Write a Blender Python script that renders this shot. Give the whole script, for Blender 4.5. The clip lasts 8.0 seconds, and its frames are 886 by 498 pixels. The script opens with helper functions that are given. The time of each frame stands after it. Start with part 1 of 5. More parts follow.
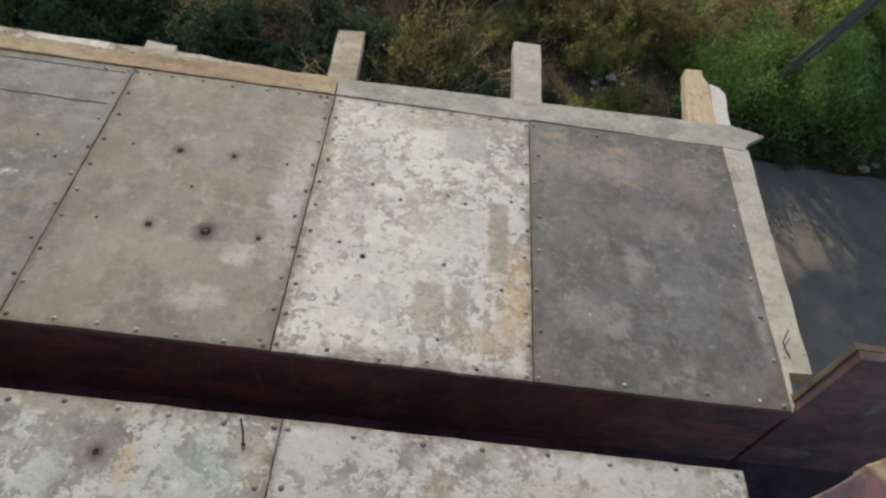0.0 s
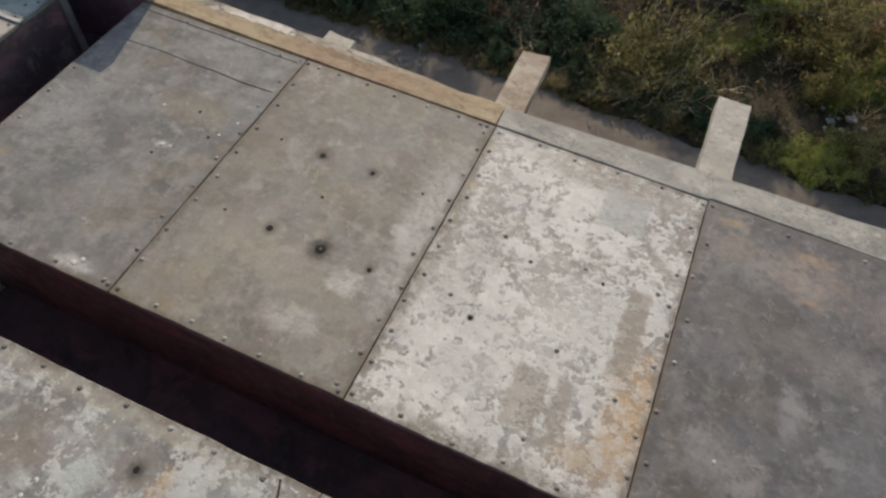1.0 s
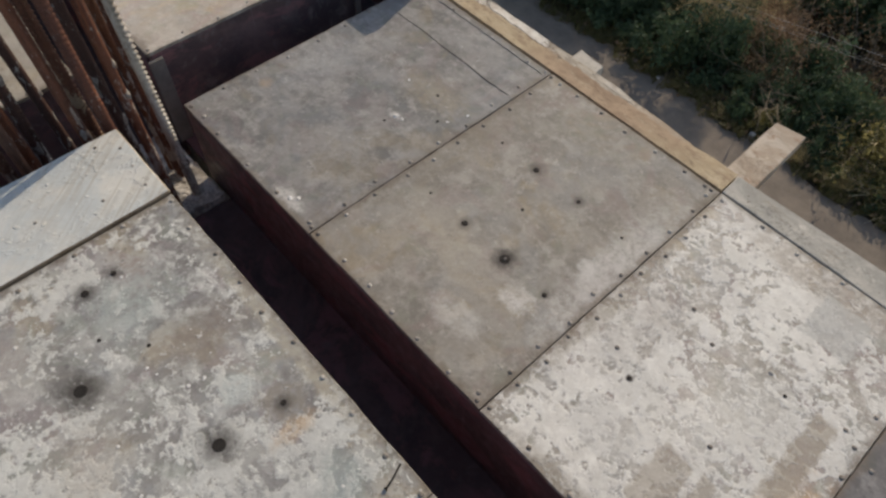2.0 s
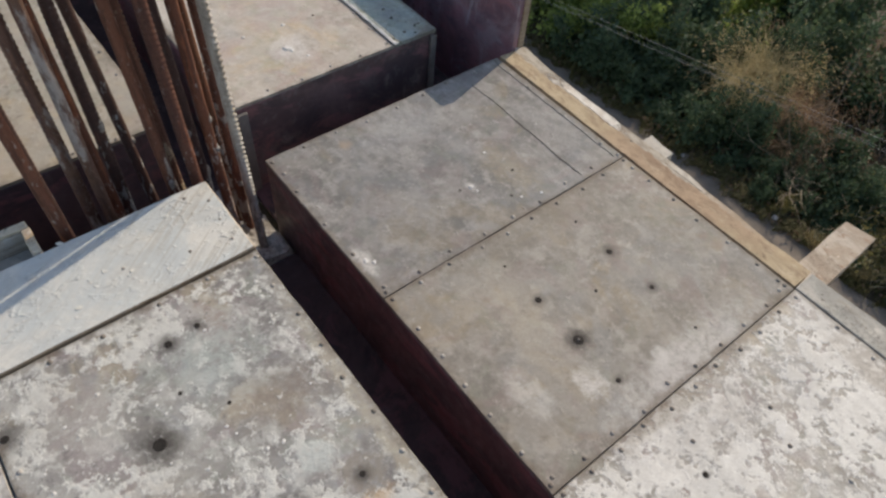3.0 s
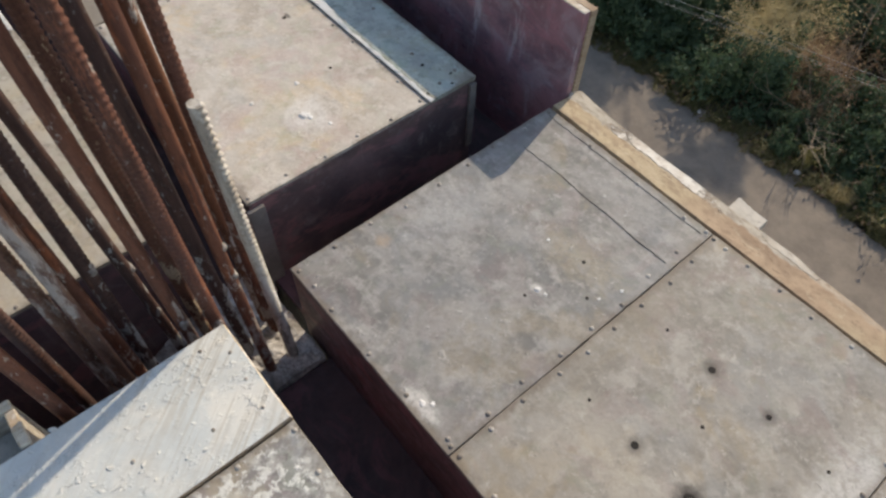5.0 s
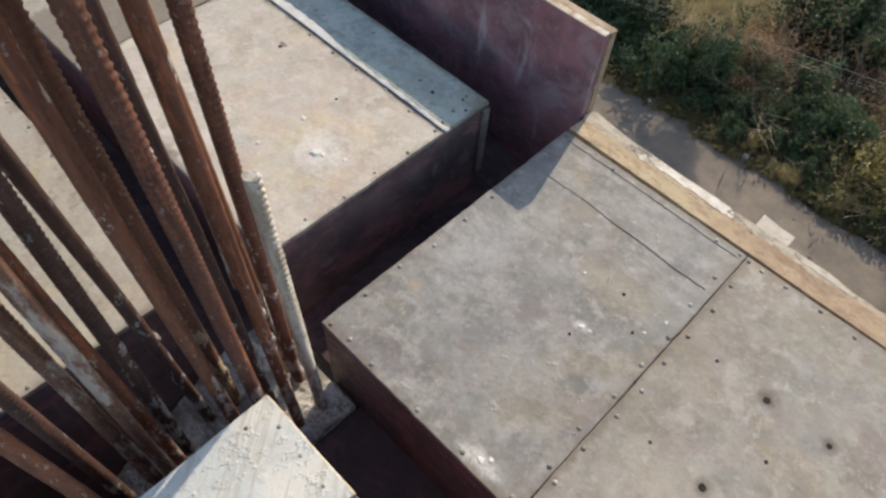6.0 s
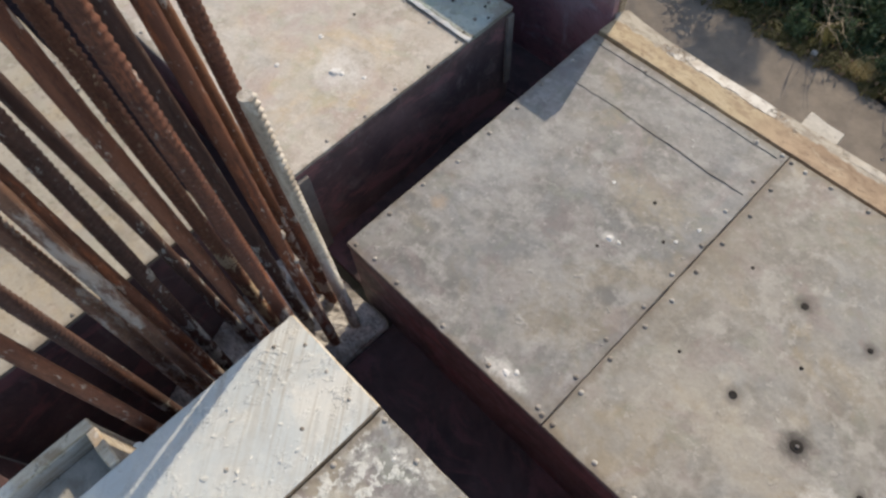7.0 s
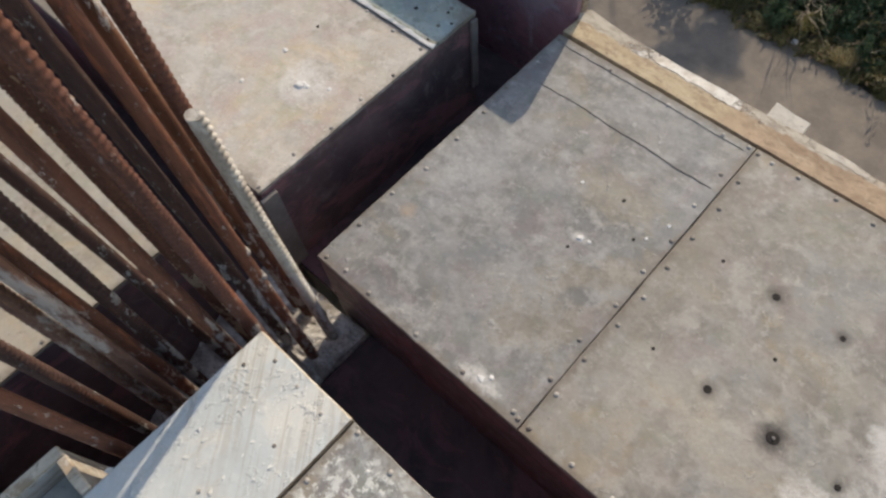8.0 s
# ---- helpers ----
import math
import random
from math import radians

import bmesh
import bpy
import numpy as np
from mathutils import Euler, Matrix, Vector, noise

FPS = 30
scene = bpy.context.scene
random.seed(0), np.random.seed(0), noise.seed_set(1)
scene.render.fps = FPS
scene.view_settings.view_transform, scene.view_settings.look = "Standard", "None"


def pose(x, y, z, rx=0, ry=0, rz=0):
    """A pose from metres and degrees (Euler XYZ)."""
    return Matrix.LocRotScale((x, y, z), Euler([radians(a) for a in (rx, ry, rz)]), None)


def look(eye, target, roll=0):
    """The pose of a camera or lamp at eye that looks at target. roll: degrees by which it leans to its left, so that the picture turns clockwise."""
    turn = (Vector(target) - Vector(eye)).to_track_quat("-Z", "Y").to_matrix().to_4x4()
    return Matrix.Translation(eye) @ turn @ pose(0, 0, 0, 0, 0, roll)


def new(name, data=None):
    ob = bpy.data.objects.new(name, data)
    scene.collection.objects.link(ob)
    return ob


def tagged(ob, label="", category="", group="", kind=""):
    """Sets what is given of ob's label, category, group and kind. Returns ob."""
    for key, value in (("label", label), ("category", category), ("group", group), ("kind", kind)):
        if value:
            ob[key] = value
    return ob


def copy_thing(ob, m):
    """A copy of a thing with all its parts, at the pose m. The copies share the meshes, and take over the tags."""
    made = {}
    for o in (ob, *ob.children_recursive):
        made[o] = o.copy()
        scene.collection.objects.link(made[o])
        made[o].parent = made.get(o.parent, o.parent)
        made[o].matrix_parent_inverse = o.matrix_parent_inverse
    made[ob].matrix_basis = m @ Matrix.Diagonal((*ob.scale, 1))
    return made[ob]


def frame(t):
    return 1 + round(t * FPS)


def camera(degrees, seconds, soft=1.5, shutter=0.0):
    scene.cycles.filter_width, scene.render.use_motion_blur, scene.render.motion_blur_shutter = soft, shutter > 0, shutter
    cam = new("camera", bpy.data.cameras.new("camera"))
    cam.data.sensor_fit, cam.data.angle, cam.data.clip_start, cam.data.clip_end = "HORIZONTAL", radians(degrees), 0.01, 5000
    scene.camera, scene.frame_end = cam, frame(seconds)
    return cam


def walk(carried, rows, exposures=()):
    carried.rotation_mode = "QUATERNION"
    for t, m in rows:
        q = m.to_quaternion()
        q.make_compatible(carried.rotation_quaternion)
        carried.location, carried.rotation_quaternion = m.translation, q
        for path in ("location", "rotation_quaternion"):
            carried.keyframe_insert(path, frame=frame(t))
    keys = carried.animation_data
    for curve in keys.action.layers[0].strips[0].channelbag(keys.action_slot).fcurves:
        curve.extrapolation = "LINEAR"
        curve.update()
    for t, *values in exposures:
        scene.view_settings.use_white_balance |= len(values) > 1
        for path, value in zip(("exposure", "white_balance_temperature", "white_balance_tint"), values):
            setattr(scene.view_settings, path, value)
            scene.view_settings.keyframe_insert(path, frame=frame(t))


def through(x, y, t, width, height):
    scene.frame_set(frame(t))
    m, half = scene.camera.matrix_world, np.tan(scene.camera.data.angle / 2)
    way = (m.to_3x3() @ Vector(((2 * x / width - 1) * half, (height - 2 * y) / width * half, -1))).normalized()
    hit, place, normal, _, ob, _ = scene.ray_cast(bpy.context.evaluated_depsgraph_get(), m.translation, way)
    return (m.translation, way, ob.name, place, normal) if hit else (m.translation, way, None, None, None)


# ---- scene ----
cam = camera(66.7, 8.0, soft=2.5)
PATH = [
    (0, (-0.074, 0.048, 1.388), (0.029, 1.278, -0.186), 11.0),
    (0.2, (-0.107, 0.127, 1.381), (0.018, 1.338, -0.207), 14.4),
    (0.5, (-0.08, 0.233, 1.384), (-0.091, 1.328, -0.291), 8.0),
    (0.8, (-0.058, 0.314, 1.374), (-0.273, 1.343, -0.327), 5.6),
    (1, (-0.012, 0.338, 1.364), (-0.385, 1.409, -0.284), 5.6),
    (1.2, (0.001, 0.372, 1.361), (-0.505, 1.378, -0.291), 3.2),
    (1.5, (-0.002, 0.381, 1.367), (-0.686, 1.27, -0.289), 1.2),
    (1.7, (-0.024, 0.375, 1.372), (-0.769, 1.201, -0.29), 1.2),
    (2.8, (-0.153, 0.241, 1.388), (-1.019, 1.075, -0.21), 7.4),
    (3, (-0.188, 0.237, 1.395), (-1.099, 1.09, -0.168), 6.1),
    (3.2, (-0.223, 0.23, 1.39), (-1.136, 1.078, -0.175), 4.0),
    (3.5, (-0.297, 0.248, 1.386), (-1.166, 1.092, -0.205), 5.5),
    (3.7, (-0.347, 0.293, 1.377), (-1.286, 1.114, -0.187), 2.5),
    (4, (-0.425, 0.36, 1.371), (-1.413, 1.11, -0.198), 0.0),
    (4.2, (-0.488, 0.396, 1.377), (-1.466, 1.105, -0.218), 0.0),
    (4.5, (-0.544, 0.434, 1.376), (-1.554, 1.108, -0.213), -0.9),
    (4.7, (-0.57, 0.471, 1.38), (-1.516, 1.148, -0.247), -0.4),
    (5.8, (-0.895, 0.401, 1.368), (-1.601, 1.368, -0.234), 6.8),
    (6, (-0.888, 0.406, 1.373), (-1.631, 1.269, -0.272), 5.0),
    (6.2, (-0.902, 0.412, 1.379), (-1.584, 1.139, -0.355), 4.0),
    (6.5, (-0.878, 0.428, 1.358), (-1.592, 1.179, -0.352), 2.3),
    (6.7, (-0.851, 0.446, 1.354), (-1.602, 1.147, -0.362), -2.4),
    (7, (-0.837, 0.459, 1.352), (-1.553, 1.065, -0.415), -5.1),
    (7.2, (-0.821, 0.472, 1.342), (-1.52, 1.089, -0.427), -5.9),
    (7.5, (-0.812, 0.479, 1.348), (-1.545, 1.077, -0.414), -7.9),
    (7.7, (-0.804, 0.483, 1.348), (-1.538, 1.074, -0.416), -8.1),
    (8, (-0.802, 0.502, 1.348), (-1.516, 1.128, -0.412), -7.0),
]
walk(cam, [(t, look(eye, target, roll)) for t, eye, target, roll in PATH],
     exposures=[(0.0, -0.26, 7200, 8), (1.5, -0.36, 7400, 12), (3.5, 0.06, 7200, 12), (4.5, 0.15, 7250, 11), (6.0, 0.34, 7250, 11), (8.0, 0.17, 7250, 11)])

# ---- light ----
SUN_WAY = Vector((0.106, -0.400, -0.283)).normalized()
world = bpy.data.worlds.new("world")
scene.world = world
world.use_nodes = True
wn = world.node_tree.nodes
sky = wn.new("ShaderNodeTexSky")
sky.sky_type = "NISHITA"
sky.sun_disc = False
sky.sun_elevation = math.asin(-SUN_WAY.z)
sky.sun_rotation = math.atan2(-SUN_WAY.x, -SUN_WAY.y)
world.node_tree.links.new(sky.outputs["Color"], wn["Background"].inputs["Color"])
wn["Background"].inputs["Strength"].default_value = 0.175
lamp = bpy.data.lights.new("sun", "SUN")
lamp.energy, lamp.angle, lamp.color = 3.1, radians(0.7), (1.0, 0.9, 0.76)
sun = new("sun", lamp)
sun.matrix_world = look((0, 0, 20), Vector((0, 0, 20)) + SUN_WAY)


# ---- materials ----
class Nodes:
    """Short hand for building a node material."""

    def __init__(self, name, rough=0.8, metal=0.0):
        self.m = bpy.data.materials.new(name)
        self.m.use_nodes = True
        self.t = self.m.node_tree
        self.b = self.t.nodes["Principled BSDF"]
        self.b.inputs["Roughness"].default_value = rough
        self.b.inputs["Metallic"].default_value = metal
        self.b.inputs["Specular IOR Level"].default_value = 0.35
        co = self.t.nodes.new("ShaderNodeTexCoord")
        self.obj = co.outputs["Object"]
        info = self.t.nodes.new("ShaderNodeObjectInfo")
        self.rand = info.outputs["Random"]
        self.shift = self.vec("MULTIPLY_ADD", (1, 1, 1), (0, 0, 0), self.obj)
        n = self.t.nodes.new("ShaderNodeVectorMath")
        n.operation = "MULTIPLY_ADD"
        self.t.links.new(self.rand, n.inputs[0])
        n.inputs[1].default_value = (37.0, 19.0, 11.0)
        self.t.links.new(self.obj, n.inputs[2])
        self.shift = n.outputs[0]

    def put(self, socket, value):
        if isinstance(value, bpy.types.NodeSocket):
            self.t.links.new(value, socket)
        else:
            socket.default_value = value

    def vec(self, op, a, b=None, c=None):
        n = self.t.nodes.new("ShaderNodeVectorMath")
        n.operation = op
        for s, v in zip(n.inputs, (a, b, c)):
            if v is not None:
                self.put(s, v)
        return n.outputs[0]

    def math(self, op, a, b=None, c=None, clamp=False):
        n = self.t.nodes.new("ShaderNodeMath")
        n.operation, n.use_clamp = op, clamp
        for s, v in zip(n.inputs, (a, b, c)):
            if v is not None:
                self.put(s, v)
        return n.outputs[0]

    def noise(self, scale, detail=6.0, rough=0.6, at=None, stretch=None, warp=0.0):
        n = self.t.nodes.new("ShaderNodeTexNoise")
        at = self.shift if at is None else at
        if stretch:
            at = self.vec("MULTIPLY", at, stretch)
        self.put(n.inputs["Vector"], at)
        n.inputs["Scale"].default_value, n.inputs["Detail"].default_value = scale, detail
        n.inputs["Roughness"].default_value, n.inputs["Distortion"].default_value = rough, warp
        return n.outputs["Fac"]

    def cells(self, scale, at=None, kind="F1"):
        n = self.t.nodes.new("ShaderNodeTexVoronoi")
        n.feature = kind
        self.put(n.inputs["Vector"], self.shift if at is None else at)
        n.inputs["Scale"].default_value = scale
        return n.outputs["Distance"]

    def step(self, x, lo, hi, a=0.0, b=1.0):
        n = self.t.nodes.new("ShaderNodeMapRange")
        n.interpolation_type = "SMOOTHSTEP"
        self.put(n.inputs["Value"], x)
        for k, v in (("From Min", lo), ("From Max", hi), ("To Min", a), ("To Max", b)):
            n.inputs[k].default_value = v
        return n.outputs[0]

    def mix(self, fac, a, b, mode="MIX"):
        n = self.t.nodes.new("ShaderNodeMix")
        n.data_type, n.blend_type = "RGBA", mode
        self.put(n.inputs[0], fac)
        for s, v in ((n.inputs[6], a), (n.inputs[7], b)):
            if isinstance(v, tuple) and len(v) == 3:
                v = (*v, 1.0)
            self.put(s, v)
        return n.outputs[2]

    def bump(self, height, strength=0.3, depth=0.002):
        n = self.t.nodes.new("ShaderNodeBump")
        n.inputs["Strength"].default_value, n.inputs["Distance"].default_value = strength, depth
        self.put(n.inputs["Height"], height)
        self.put(self.b.inputs["Normal"], n.outputs[0])

    def done(self, colour, rough=None):
        if isinstance(colour, tuple) and len(colour) == 3:
            colour = (*colour, 1.0)
        self.put(self.b.inputs["Base Color"], colour)
        if rough is not None:
            self.put(self.b.inputs["Roughness"], rough)
        return self.m

    def blot(self, x, y, rx, ry, soft=0.5, ragged=0.35, scale=22.0):
        """A ragged elliptical patch about a point of the object's own plane."""
        d = self.vec("MULTIPLY", self.vec("SUBTRACT", self.obj, (x, y, 0)), (1 / rx, 1 / ry, 0))
        n = self.t.nodes.new("ShaderNodeVectorMath")
        n.operation = "LENGTH"
        self.put(n.inputs[0], d)
        w = self.math("MULTIPLY_ADD", self.noise(scale, 8, 0.72, at=self.obj), ragged * 2, -ragged)
        r = self.math("ADD", n.outputs["Value"], w)
        return self.step(r, 1 - soft, 1.0, 1.0, 0.0)


    def plate(self, x, y, rx, ry):
        """A ragged rectangular stain."""
        d = self.t.nodes.new("ShaderNodeSeparateXYZ")
        self.put(d.inputs[0], self.vec("SUBTRACT", self.obj, (x, y, 0)))
        a = self.math("SUBTRACT", self.math("ABSOLUTE", d.outputs[0]), rx)
        b = self.math("SUBTRACT", self.math("ABSOLUTE", d.outputs[1]), ry)
        w = self.math("MULTIPLY_ADD", self.noise(26, 7, 0.7, at=self.obj), 0.05, -0.025)
        return self.step(self.math("ADD", self.math("MAXIMUM", a, b), w), -0.008, 0.002, 1.0, 0.0)


def sheet_material(name, base, dark, film, cover, sharp=0.06, scale=9.0, grit=45.0, patches=(), rough=0.72, film2=None, half=(0.3, 0.448), lumps=0.6, plates=(), gloss=0.35, zone_depth=0.26, rg=0.62, pitted=0.5):
    """A used shuttering sheet: worn face, cement film that has flaked off in part, stains, crusts and scratches."""
    g = Nodes(name, rough)
    g.b.inputs["Specular IOR Level"].default_value = gloss
    big = g.noise(3.2, 5, 0.6)
    mid = g.noise(scale, 8, rg, warp=0.15)
    fine = g.noise(grit, 5, 0.62)
    dust = g.noise(150, 4, 0.7)
    cloud = g.noise(scale * 0.75, 6, rg, at=g.vec("ADD", g.shift, (5.2, 1.3, 2.0)), warp=0.1)
    rub = g.noise(scale * 1.8, 6, rg, at=g.vec("ADD", g.shift, (1.7, 8.3, 4.0)), warp=0.1)
    colour = g.mix(g.step(big, 0.38, 0.62), base, dark)
    colour = g.mix(g.step(cloud, 0.42, 0.60, 0.0, 0.75), colour, tuple(0.45 * d + 0.55 * b * 0.6 for b, d in zip(base, dark)))
    colour = g.mix(g.step(rub, 0.50, 0.64, 0.0, 0.7), colour, film)
    colour = g.mix(g.step(fine, 0.50, 0.68, 0.0, 0.22), colour, film)
    warm = g.noise(4.6, 4, 0.58, at=g.vec("ADD", g.shift, (7.0, 3.3, 1.1)), warp=0.8)
    cool = g.noise(5.7, 4, 0.58, at=g.vec("ADD", g.shift, (4.4, 9.0, 2.6)), warp=0.8)
    pink = g.noise(8.3, 4, 0.58, at=g.vec("ADD", g.shift, (1.4, 2.0, 7.6)), warp=0.8)
    green = g.noise(12.0, 4, 0.58, at=g.vec("ADD", g.shift, (8.4, 5.0, 3.1)), warp=0.8)
    colour = g.mix(g.step(warm, 0.50, 0.62, 0.0, 0.50), colour, tuple(b * k for b, k in zip(base, (1.22, 1.06, 0.80))))
    colour = g.mix(g.step(cool, 0.50, 0.62, 0.0, 0.50), colour, tuple(b * k for b, k in zip(base, (0.98, 1.07, 1.20))))
    colour = g.mix(g.step(pink, 0.52, 0.62, 0.0, 0.50), colour, tuple(b * k for b, k in zip(base, (0.93, 0.80, 0.86))))
    colour = g.mix(g.step(green, 0.54, 0.64, 0.0, 0.45), colour, tuple(b * k for b, k in zip(base, (0.82, 0.92, 0.84))))
    zone = g.math("MULTIPLY_ADD", g.noise(2.8, 4, 0.6, at=g.vec("ADD", g.shift, (6.1, 0.4, 3.0))), zone_depth, -0.5 * zone_depth)
    flake = g.math("ADD", g.math("ADD", g.math("MULTIPLY", mid, 0.66), g.math("MULTIPLY", fine, 0.34)), zone)
    thick = g.step(flake, 1 - cover - sharp, 1 - cover + sharp)
    colour = g.mix(g.math("MULTIPLY", thick, 0.85), colour, g.mix(g.step(cool, 0.42, 0.62), film, tuple(0.86 * f for f in film)))
    rim = g.step(g.math("ABSOLUTE", g.math("SUBTRACT", flake, 1 - cover)), 0.0, 0.02, 0.5 if sharp < 0.1 else 0.0, 0.0)
    colour = g.mix(rim, colour, tuple(min(0.85, 1.15 * f) for f in film))
    veil = g.step(g.noise(scale * 1.5, 7, 0.64, at=g.vec("ADD", g.shift, (6.6, 2.9, 1.4))), 0.48, 0.58, 0.0, 0.45)
    colour = g.mix(veil, colour, tuple(0.5 * a + 0.5 * b for a, b in zip(film, base)))
    pit = g.step(g.math("ADD", g.noise(48, 5, 0.62, at=g.vec("ADD", g.shift, (9.3, 7.1, 0.4))), g.math("MULTIPLY_ADD", big, 0.3, -0.15)), 0.57, 0.66, 0.0, pitted)
    colour = g.mix(pit, colour, tuple(0.62 * d for d in dark))
    fleck = g.step(g.noise(40, 5, 0.64, at=g.vec("ADD", g.shift, (2.2, 4.1, 9.0))), 0.60, 0.67, 0.0, 0.55)
    colour = g.mix(fleck, colour, film)
    scrape = g.step(g.noise(26, 6, 0.75, at=g.vec("ADD", g.shift, (3.2, 0.1, 1.0)), stretch=(1.0, 0.22, 1.0), warp=0.6), 0.61, 0.68, 0.0, 0.22)
    colour = g.mix(scrape, colour, tuple(min(0.8, 1.12 * f) for f in film))
    specks = g.step(g.noise(75, 4, 0.7), 0.67, 0.73, 0.0, 0.5)
    colour = g.mix(specks, colour, tuple(0.45 * d for d in dark))
    if film2:
        colour = g.mix(g.math("MULTIPLY", g.step(g.noise(7.0, 6, 0.65, warp=1.0), 0.5, 0.68), 0.7), colour, film2)
    for x, y, rx, ry, tone, strength, soft in patches:
        soot = tone[0] < 0.1
        worn = g.math("MULTIPLY", g.blot(x, y, rx, ry, soft, 0.4 if soot else 0.75, 60.0 if soot else 32.0), strength)
        if not soot:
            worn = g.math("MULTIPLY", worn, g.step(g.noise(38, 6, 0.75, at=g.vec("ADD", g.shift, (x, y, 5.0))), 0.36, 0.56, 0.35, 1.0))
        colour = g.mix(worn, colour, tone)
    for x, y, rx, ry, tone, strength in plates:
        worn = g.math("MULTIPLY", g.plate(x, y, rx, ry), strength)
        worn = g.math("MULTIPLY", worn, g.step(g.noise(30, 6, 0.7, at=g.vec("ADD", g.shift, (x, y, 3.0))), 0.32, 0.52, 0.55, 1.0))
        colour = g.mix(worn, colour, tone)
    crust = g.step(g.noise(30, 5, 0.7, at=g.vec("ADD", g.shift, (0.7, 6.6, 2.9)), warp=0.4), 0.62, 0.70)
    colour = g.mix(g.math("MULTIPLY", crust, 0.45 * lumps), colour, tuple(min(0.8, 1.2 * f) for f in film))
    xyz = g.t.nodes.new("ShaderNodeSeparateXYZ")
    g.put(xyz.inputs[0], g.obj)
    rag = g.math("MULTIPLY_ADD", g.noise(14, 8, 0.75, at=g.obj), 0.09, -0.045)
    near_x = g.math("ADD", g.math("SUBTRACT", g.math("ABSOLUTE", xyz.outputs[0]), half[0]), rag)
    near_y = g.math("ADD", g.math("SUBTRACT", g.math("ABSOLUTE", xyz.outputs[1]), half[1]), rag)
    grime = g.step(g.math("MAXIMUM", near_x, near_y), -0.022, 0.006, 0.0, 0.7)
    colour = g.mix(grime, colour, (0.17, 0.135, 0.10))
    colour = g.mix(0.07, colour, g.mix(g.step(dust, 0.35, 0.68), (0.28, 0.27, 0.26), (0.74, 0.72, 0.70)), "OVERLAY")
    h = g.math("ADD", g.math("MULTIPLY", thick, 0.5), g.math("MULTIPLY", fine, 0.4))
    h = g.math("ADD", h, g.math("MULTIPLY", crust, 1.1 * lumps))
    h = g.math("ADD", h, g.math("MULTIPLY", rub, 0.9))
    g.bump(g.math("ADD", h, g.math("MULTIPLY", dust, 0.12)), 0.6, 0.0024)
    return g.done(colour, g.step(mid, 0.3, 0.7, rough - 0.1, rough + 0.1))


def wood_material(name, pale, dark, along=(1, 18, 18), grey=None, cover=0.5, rough=0.8):
    g = Nodes(name, rough)
    grain = g.noise(7, 6, 0.7, stretch=along, warp=0.4)
    blotch = g.noise(8, 6, 0.65)
    fine = g.noise(60, 5, 0.7, stretch=along)
    colour = g.mix(g.step(grain, 0.32, 0.7), pale, dark)
    colour = g.mix(g.step(fine, 0.5, 0.75, 0, 0.4), colour, dark)
    if grey:
        colour = g.mix(g.math("MULTIPLY", g.step(blotch, 1 - cover - 0.09, 1 - cover + 0.09), 0.9), colour, grey)
    stain = g.step(g.noise(11, 6, 0.7, at=g.vec("ADD", g.shift, (3.1, 7.7, 1.0))), 0.50, 0.64, 0, 0.7)
    colour = g.mix(stain, colour, tuple(k * d for k, d in zip((0.72, 0.60, 0.48), dark)))
    rot = g.step(g.noise(17, 7, 0.75, at=g.vec("ADD", g.shift, (8.1, 1.7, 4.0))), 0.54, 0.64, 0, 0.5)
    colour = g.mix(rot, colour, tuple(k * d for k, d in zip((1.15, 0.95, 0.72), dark)))
    specks = g.step(g.noise(38, 4, 0.75), 0.60, 0.70, 0, 0.55)
    colour = g.mix(specks, colour, (0.12, 0.10, 0.085))
    g.bump(g.math("ADD", g.math("MULTIPLY", grain, 0.6), g.math("MULTIPLY", g.noise(45, 5, 0.7), 0.6)), 0.6, 0.002)
    return g.done(colour)


